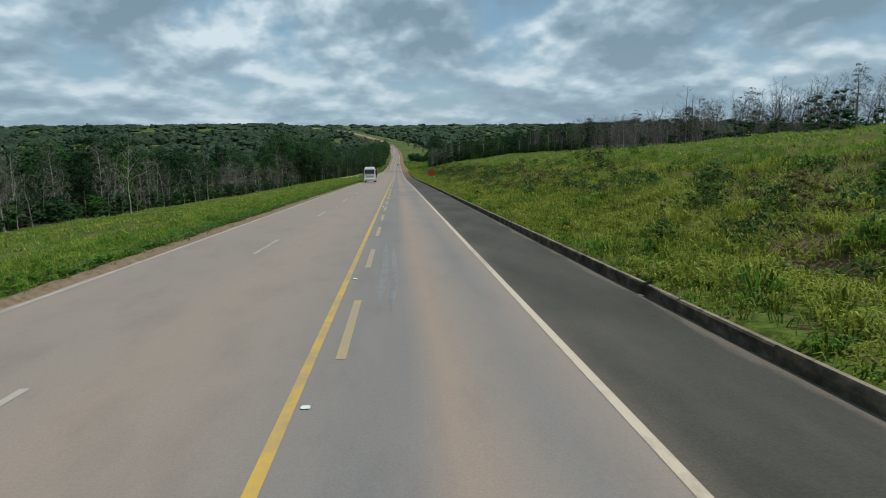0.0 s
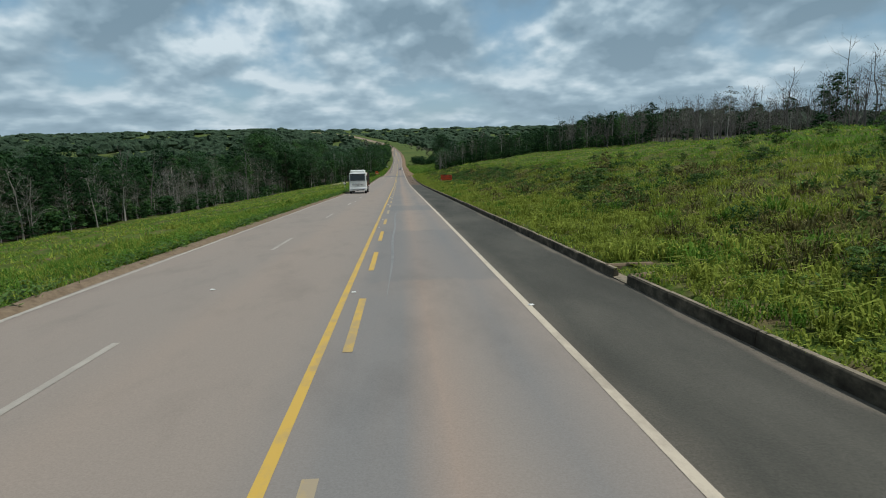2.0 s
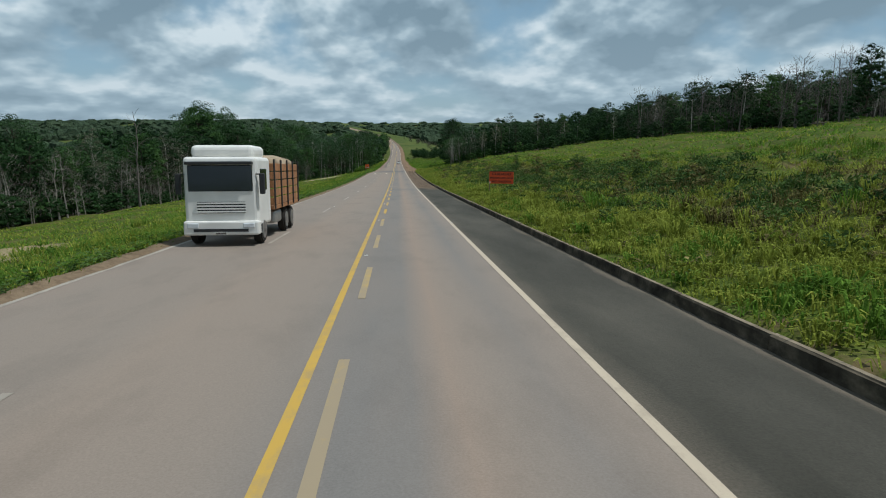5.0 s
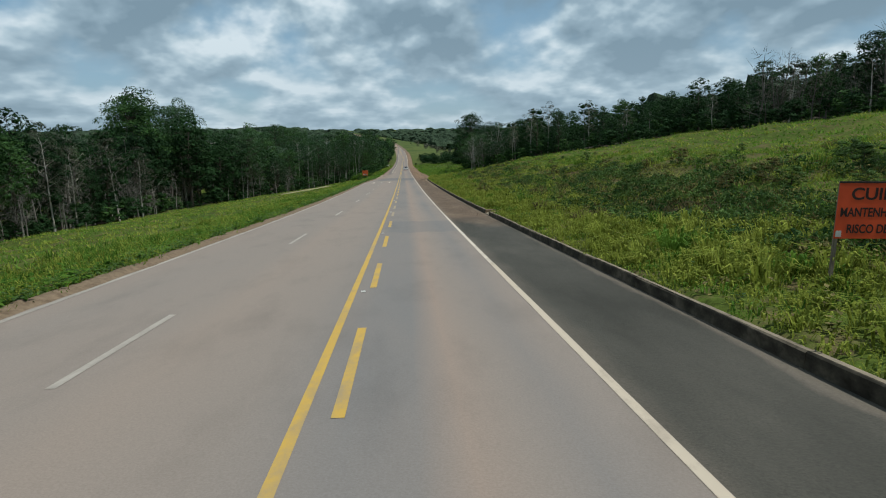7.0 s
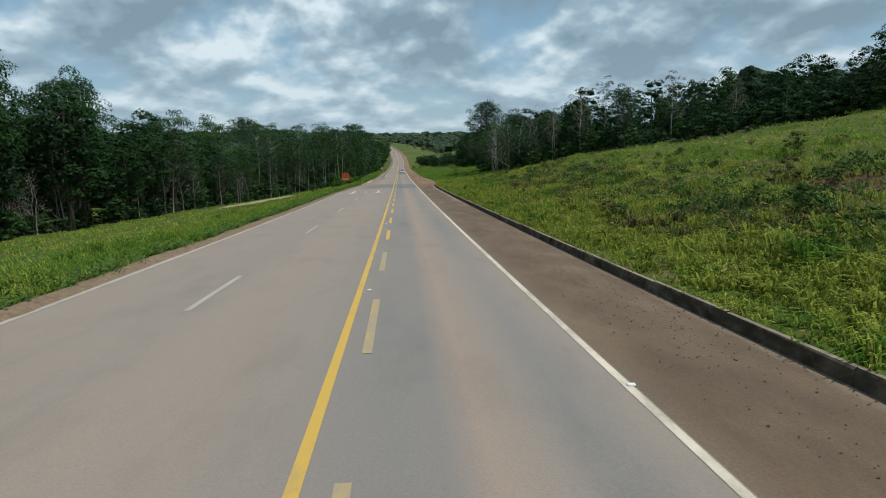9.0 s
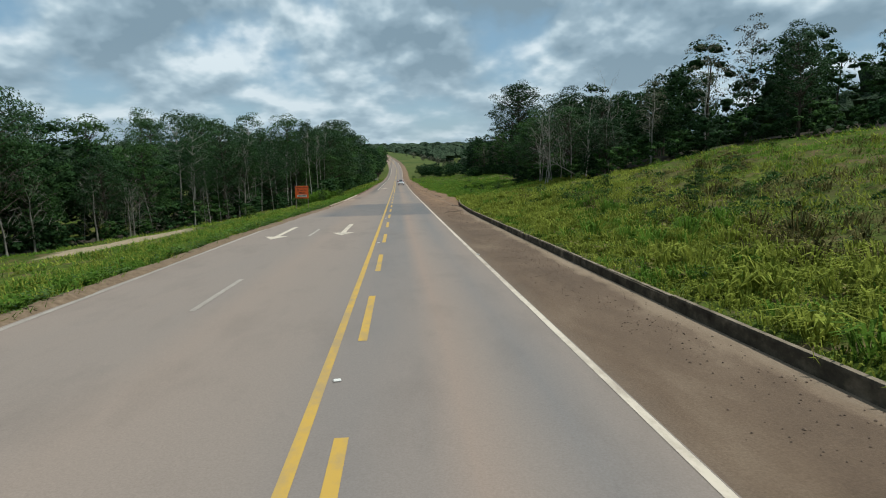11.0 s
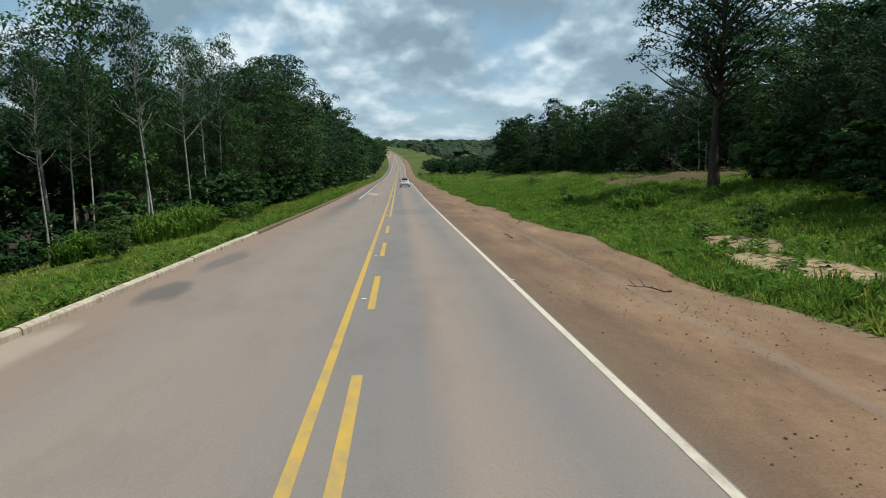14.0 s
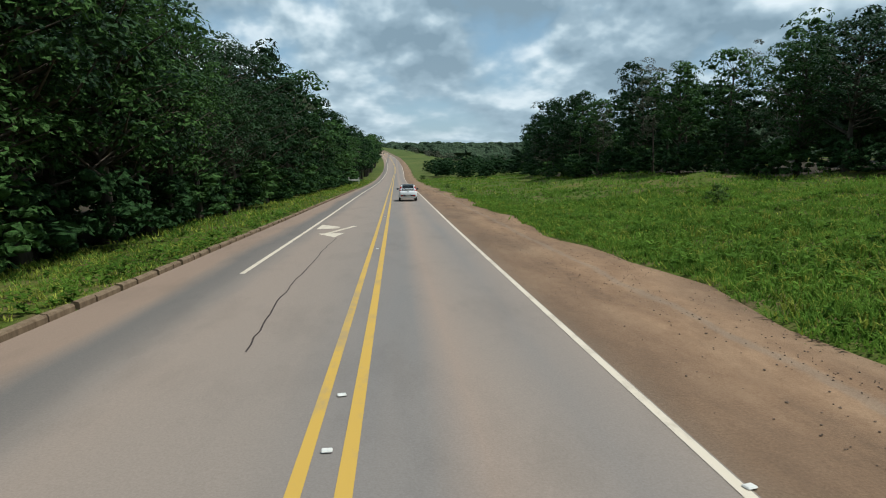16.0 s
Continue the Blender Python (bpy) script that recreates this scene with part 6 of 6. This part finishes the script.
def build_car():
    y0, x0 = 430.0, 1.98
    car = tagged(new("hatchback_car"), "white hatchback car with a black roof driving ahead", "car")
    slope = math.degrees(math.atan((float(road_z(y0 + 3)) - float(road_z(y0 + 0.8))) / 2.2))
    car.matrix_basis = pose(x0, y0, float(road_z(y0)) + 0.006, slope, 0, 0)
    rings = []
    for y, hw, zb, zt in ((0.0, 0.64, 0.44, 0.86), (0.05, 0.73, 0.34, 0.93), (0.16, 0.79, 0.28, 0.97), (0.55, 0.82, 0.24, 0.99), (1.2, 0.82, 0.22, 0.97), (2.4, 0.82, 0.22, 0.95), (2.95, 0.815, 0.22, 0.92), (3.4, 0.79, 0.25, 0.83), (3.66, 0.72, 0.31, 0.72), (3.76, 0.6, 0.40, 0.62)):
        half = [(0.0, zb), (0.82 * hw, zb), (0.97 * hw, zb + 0.12), (hw, zb + 0.3 * (zt - zb)), (hw, zb + 0.6 * (zt - zb)), (0.97 * hw, zt - 0.06), (0.88 * hw, zt), (0.45 * hw, zt + 0.012)]
        rings.append([(a, y, b) for a, b in half] + [(0.0, y, zt + 0.015)] + [(-a, y, b) for a, b in half[:0:-1]])
    smooth_part(part("body", ring_loft(bmesh.new(), rings), CAR_WHITE, car))

    def slab(z, ya, yb, hw, r, n=4):
        pts = []
        for cx, cy, a0 in ((hw - r, yb - r, 0), (-hw + r, yb - r, 90), (-hw + r, ya + r, 180), (hw - r, ya + r, 270)):
            for k in range(n + 1):
                a = radians(a0 + 90 * k / n)
                pts.append((cx + r * math.cos(a), cy + r * math.sin(a), z))
        return pts
    cabin = [slab(0.93, 0.06, 3.0, 0.77, 0.16), slab(1.1, 0.10, 2.68, 0.735, 0.16), slab(1.3, 0.20, 2.25, 0.66, 0.17), slab(1.41, 0.30, 2.0, 0.61, 0.2), slab(1.455, 0.40, 1.85, 0.55, 0.2)]
    smooth_part(part("cabin", ring_loft(bmesh.new(), cabin), CAR_WHITE, car))
    roof = [slab(1.425, 0.27, 1.98, 0.565, 0.18), slab(1.475, 0.36, 1.88, 0.545, 0.18), slab(1.495, 0.55, 1.7, 0.42, 0.16)]
    smooth_part(part("roof", ring_loft(bmesh.new(), roof), CAR_BLACK, car, "glossy black roof"))

    def panel(name, pts, mat, label="", t=0.012):
        bm = bmesh.new()
        f = bm.faces.new([bm.verts.new(p) for p in pts])
        bm.normal_update()
        r = bmesh.ops.extrude_face_region(bm, geom=[f])
        for v in r["geom"]:
            if isinstance(v, bmesh.types.BMVert):
                v.co += f.normal * t
        bmesh.ops.recalc_face_normals(bm, faces=bm.faces[:])
        return part(name, bm, mat, car, label)
    panel("rear_window", [(-0.56, 0.055, 0.98), (0.56, 0.055, 0.98), (0.49, 0.225, 1.40), (-0.49, 0.225, 1.40)], TINT, "dark tinted rear window")
    panel("windscreen", [(0.62, 2.92, 1.0), (-0.62, 2.92, 1.0), (-0.52, 2.06, 1.42), (0.52, 2.06, 1.42)], TINT)
    for s in (-1, 1):
        pts = [(s * 0.775, 1.55, 0.99), (s * 0.775, 2.6, 0.99), (s * 0.66, 2.1, 1.36), (s * 0.655, 1.55, 1.39)]
        panel("side_window", pts if s > 0 else pts[::-1], TINT)
        pts = [(s * 0.775, 0.62, 1.0), (s * 0.775, 1.47, 0.99), (s * 0.655, 1.47, 1.39), (s * 0.66, 0.75, 1.36)]
        panel("side_window", pts if s > 0 else pts[::-1], TINT)
        pts = [(s * 0.60, 0.045, 0.92), (s * 0.77, 0.10, 0.93), (s * 0.675, 0.235, 1.30), (s * 0.54, 0.19, 1.34)]
        panel("tail_light", pts if s > 0 else pts[::-1], RED_LENS, "tall red tail light", 0.03)
        boxed("mirror", (s * 0.80 - (0 if s > 0 else 0.2), s * 0.80 + (0.2 if s > 0 else 0), 2.28, 2.40, 0.98, 1.13), PLASTIC, car, "black door mirror", 0.03, 2)
        boxed("reflector", (s * 0.52 - 0.09, s * 0.52 + 0.09, -0.022, 0.02, 0.47, 0.54), RED_LENS, car)
        boxed("headlight", (s * 0.62 - 0.13, s * 0.62 + 0.13, 3.58, 3.72, 0.58, 0.74), CLEAR_LENS, car, bevel=0.03)
        boxed("side_skirt", (s * 0.82 - 0.02, s * 0.82 + 0.02, 0.95, 2.65, 0.2, 0.34), CAR_WHITE, car, bevel=0.015)
        boxed("exhaust_tip", (-0.50 + s * 0.05 - 0.035, -0.50 + s * 0.05 + 0.035, -0.05, 0.1, 0.25, 0.31), STEEL, car, bevel=0.015)
        for y in (0.66, 3.04):
            wheel(car, s * 0.72, y, 0.295, 0.19, s)
    boxed("rear_bumper_insert", (-0.66, 0.66, -0.016, 0.05, 0.44, 0.60), PLASTIC, car, "black bumper insert", 0.02)
    plate = boxed("number_plate", (-0.2, 0.2, -0.03, -0.018, 0.455, 0.585), SIGN_WHITE, car)
    for i in range(7):
        boxed("bar", (-0.165 + i * 0.048, -0.13 + i * 0.048, -0.034, -0.0305, 0.48, 0.55), SIGN_DARK, plate)
    part("badge", cyl(bmesh.new(), (0, 0.012, 0.86), 0.05, 0.05, "y", 16), PLASTIC, car)
    boxed("wiper", (-0.3, 0.05, 0.03, 0.06, 0.985, 1.005), PLASTIC, car)
    part("aerial", cyl(bmesh.new(), (0, 0.62, 1.58), 0.006, 0.22, n=6), PLASTIC, car)


def build_truck():
    x0, y0 = -4.75, 137.9
    tr = tagged(new("cargo_truck"), "white cab-over lorry with orange-brown boarded cargo bed", "truck")
    slope = math.degrees(math.atan((float(road_z(y0 + 8)) - float(road_z(y0))) / 8))
    tr.matrix_basis = pose(x0, y0, float(road_z(y0)) + 0.006, slope, 0, 0)
    boxed("cab", (-1.22, 1.22, 0.0, 2.15, 0.62, 3.0), TRUCK_WHITE, tr, bevel=0.13, segs=3)
    boxed("roof_fairing", (-1.05, 1.05, 0.35, 2.1, 2.95, 3.4), TRUCK_WHITE, tr, bevel=0.16, segs=3)
    boxed("windscreen", (-1.06, 1.06, -0.025, 0.05, 1.85, 2.72), TINT, tr, "dark windscreen", 0.02)
    boxed("sun_visor", (-1.1, 1.1, -0.2, 0.02, 2.74, 2.84), PLASTIC, tr, bevel=0.02)
    grille = boxed("grille", (-0.8, 0.8, -0.03, 0.03, 1.12, 1.50), PLASTIC, tr, bevel=0.02)
    for i in range(4):
        boxed("grille_slat", (-0.82, 0.82, -0.055, -0.032, 1.145 + i * 0.095, 1.195 + i * 0.095), TRUCK_WHITE, grille)
    boxed("bumper", (-1.24, 1.24, -0.16, 0.3, 0.38, 0.86), TRUCK_WHITE, tr, bevel=0.06, segs=2)
    boxed("lower_intake", (-0.9, 0.9, -0.18, -0.1, 0.5, 0.6), PLASTIC, tr)
    for s in (-1, 1):
        boxed("headlight", (s * 0.92 - 0.2, s * 0.92 + 0.2, -0.185, -0.1, 0.62, 0.8), CLEAR_LENS, tr, bevel=0.03)
        boxed("mirror", (s * 1.38 - 0.09, s * 1.38 + 0.09, -0.05, 0.08, 1.75, 2.45), PLASTIC, tr, bevel=0.03)
        boxed("mirror_arm", (s * 1.25 - 0.08, s * 1.25 + 0.08, 0.0, 0.04, 2.4, 2.44), PLASTIC, tr)
        boxed("side_window", (s * 1.215 - 0.02, s * 1.215 + 0.02, 0.45, 1.45, 1.85, 2.6), TINT, tr, bevel=0.015)
        boxed("fuel_tank", (s * 1.0 - 0.2, s * 1.0 + 0.2, 2.9, 4.3, 0.5, 1.0), STEEL, tr, bevel=0.1, segs=2)
        boxed("door_step", (s * 1.1 - 0.14, s * 1.1 + 0.14, 0.35, 0.95, 0.4, 0.46), STEEL, tr)
        for y in (0.85, 5.3, 6.6):
            wheel(tr, s * 1.06, y, 0.5, 0.3, s)
    boxed("chassis", (-0.45, 0.45, 1.2, 8.0, 0.66, 0.98), PLASTIC, tr, bevel=0.03)
    bed = boxed("cargo_floor", (-1.28, 1.28, 2.45, 8.2, 1.06, 1.22), CARGO_WOOD, tr, bevel=0.02)
    for s in (-1, 1):
        for i in range(5):
            boxed("side_board", (s * 1.25 - 0.025, s * 1.25 + 0.025, 2.47, 8.18, 1.24 + i * 0.32, 1.52 + i * 0.32), CARGO_WOOD, bed, bevel=0.008)
        for i in range(5):
            boxed("stake", (s * 1.30 - 0.03, s * 1.30 + 0.03, 2.5 + i * 1.38, 2.6 + i * 1.38, 1.1, 2.95), PLASTIC, bed)
    for i in range(5):
        boxed("front_board", (-1.22, 1.22, 2.47, 2.52, 1.24 + i * 0.32, 1.52 + i * 0.32), CARGO_WOOD, bed, bevel=0.008)
    rings = []
    for y in np.linspace(2.6, 8.1, 9):
        b = 0.07 * math.sin(y * 2.1)
        rings.append([(a, y, z + b) for a, z in ((-1.2, 2.6), (-1.1, 2.95), (-0.5, 3.12), (0.5, 3.12), (1.1, 2.95), (1.2, 2.6))])
    smooth_part(part("tarpaulin", ring_loft(bmesh.new(), rings), TARP, tr, "tan tarpaulin over the load"))
    plate = boxed("number_plate", (-0.2, 0.2, -0.19, -0.165, 0.40, 0.5), SIGN_WHITE, tr)
    for i in range(7):
        boxed("bar", (-0.165 + i * 0.048, -0.13 + i * 0.048, -0.196, -0.1905, 0.42, 0.48), SIGN_DARK, plate)


def build_road_bits():
    rs = random.Random(3)
    # reflective studs
    bm = box(bmesh.new(), -0.055, 0.055, -0.045, 0.045, 0.0, 0.022, 0.012)
    me = bpy.data.meshes.new("road_stud")
    bm.to_mesh(me)
    bm.free()
    me.materials.append(STUD)
    spots = [(0.2, y) for y in (6.6, 14.9, 44.8, 61, 78, 83.5, 101, 118, 135, 148, 162.7, 176, 190, 205, 221.8, 240, 262, 280, 296, 318, 338, 345, 365, 380.0, 381.5, 396, 412)]
    spots += [(3.74, y) for y in (31, 59, 88, 92, 118, 146, 160, 189, 215, 243, 275, 308, 340, 379)] + [(-3.2, y) for y in (45.5, 62, 110, 160, 240)]
    for u, y in spots:
        ob = mesh_part("road_stud", me, road)
        ob.matrix_basis = pose(u + rs.uniform(-0.03, 0.03), y, float(road_z(y)) + 0.004, -3.5, 0, rs.uniform(-15, 15))
    # skid marks
    for u, w, a, b in ((0.86, 0.09, 11.5, 22.0), (1.12, 0.08, 11.0, 21.0), (0.95, 0.045, 60.0, 92.0)):
        n = 24
        ys = np.linspace(a, b, n)
        wid = w * np.clip(np.minimum(np.arange(n), np.arange(n)[::-1]) / 5.0, 0.1, 1)
        c = u + 0.03 * np.sin(ys * 0.5)
        v = np.stack([np.stack([c - wid, ys, road_z(ys) + 0.004], -1), np.stack([c + wid, ys, road_z(ys) + 0.004], -1)], 1).reshape(-1, 3)
        mesh_part("skid_mark", mesh_from("skid_mark", v, grid_faces(n, 2), RUBBER_MARK), road, "dark tyre skid mark")
    # thin crack in the left lane
    ys = np.linspace(383.5, 400.0, 40)
    c = np.interp(ys, [383.5, 389.6, 400], [-1.37, -1.57, -1.40]) + np.cumsum(np.random.RandomState(2).normal(0, 0.02, 40))
    v = np.stack([np.stack([c - 0.015, ys, road_z(ys) + 0.003], -1), np.stack([c + 0.015, ys, road_z(ys) + 0.003], -1)], 1).reshape(-1, 3)
    mesh_part("crack", mesh_from("crack", v, grid_faces(40, 2), SIGN_DARK), road, "dark crack in the asphalt")
    # gravel on the dusty shoulder
    r2 = np.random.RandomState(8)
    n = 8000
    y = r2.uniform(201, 470, n)
    lo, hi = 4.3, kerb_u(y) - 0.1
    c = r2.randint(0, n // 9, n)
    y = y[c] + r2.normal(0, 1.1, n)
    hi = kerb_u(y) - 0.1
    u = np.clip(lo + (hi - lo) * np.clip(r2.beta(1.6, 1.2, n)[c] + r2.normal(0, 0.13, n), 0, 1), lo, hi)
    s = 0.010 + 0.026 * r2.beta(1.1, 5, n)
    base = np.array([(1, 0, 0.3), (0.2, 1, 0.35), (-0.9, 0.4, 0.3), (-0.5, -0.9, 0.3), (0.5, -0.8, 0.35), (0, 0, 1.0), (0, 0, -0.4)])
    f = np.array([(0, 1, 5), (1, 2, 5), (2, 3, 5), (3, 4, 5), (4, 0, 5), (1, 0, 6), (2, 1, 6), (3, 2, 6), (4, 3, 6), (0, 4, 6)])
    v, f = scatter_copies(base, f, u, y, road_z(y), s, s * 0.8, r2.uniform(0, 6.28, n))
    tagged(new("gravel", mesh_from("gravel", v, f, STONE)), "scattered reddish gravel on the dusty shoulder", "gravel", kind="stuff")
    # fallen branches and sticks on the shoulder
    for x, y, ln, a in ((6.0, 302.0, 1.5, 200), (6.6, 309.0, 0.8, 150), (5.6, 350.0, 0.6, 95), (6.9, 338.0, 0.9, 170), (7.1, 357.0, 0.7, 60), (6.4, 368.0, 0.45, 120)):
        rr = np.random.RandomState(int(y))
        p = [np.array((0, 0, 0.03))]
        for k in range(5):
            p.append(p[-1] + np.array((ln / 5, rr.normal(0, 0.05), max(-0.01, rr.normal(0.01, 0.03)))))
        tubes = [tube(p, np.linspace(0.022, 0.008, 6), 5)]
        for k in range(4):
            q = p[1 + k]
            e = q + np.array((rr.uniform(0.05, 0.3), rr.uniform(-0.35, 0.35), rr.uniform(0.02, 0.18))) * ln
            tubes.append(tube([q, (q + e) / 2, e], [0.012, 0.008, 0.004], 4))
        v, f = merge(tubes)
        ob = tagged(new("fallen_branch", mesh_from("fallen_branch", v, f, BARK_DARK)), "dry broken branch lying on the dusty shoulder", "branch", "fallen branches")
        ob.matrix_basis = pose(x, y, float(road_z(y)) + 0.005, 0, 0, a)


def build_logs():
    """Felled trunks and branches lying on the earth heap by the forest."""
    for x, y, ln, r, a, tilt in ((32.0, 393.0, 5.5, 0.13, 205, 4), (30.0, 398.0, 4.0, 0.09, 160, 5), (34.0, 388.0, 4.5, 0.11, 190, -3), (28.5, 400.0, 2.6, 0.07, 215, 3)):
        rr = np.random.RandomState(int(y * 3))
        p = np.stack([np.linspace(-ln / 2, ln / 2, 7), rr.normal(0, 0.09, 7), rr.normal(0, 0.05, 7)], 1)
        tubes = [tube(p, np.linspace(r, r * 0.55, 7), 8)]
        for k in range(5):
            q = p[1 + k]
            e = q + np.array((rr.uniform(0.3, 1.0), rr.normal(0, 0.6), rr.uniform(0.1, 0.8)))
            tubes.append(tube([q, (q + e) / 2, e], [r * 0.35, r * 0.25, r * 0.08], 5))
        v, f = merge(tubes)
        ob = tagged(new("felled_trunk", mesh_from("felled_trunk", v, f, BARK_DEAD, True)), "felled dry trunk lying on a heap of earth", "log", "felled trunks")
        ob.matrix_basis = pose(x, y, float(land(x, y)) + r * 0.8, 0, tilt, a)


build_logs()
build_warning_sign()
build_km_sign()
build_small_signs()
build_car()
build_truck()
build_road_bits()
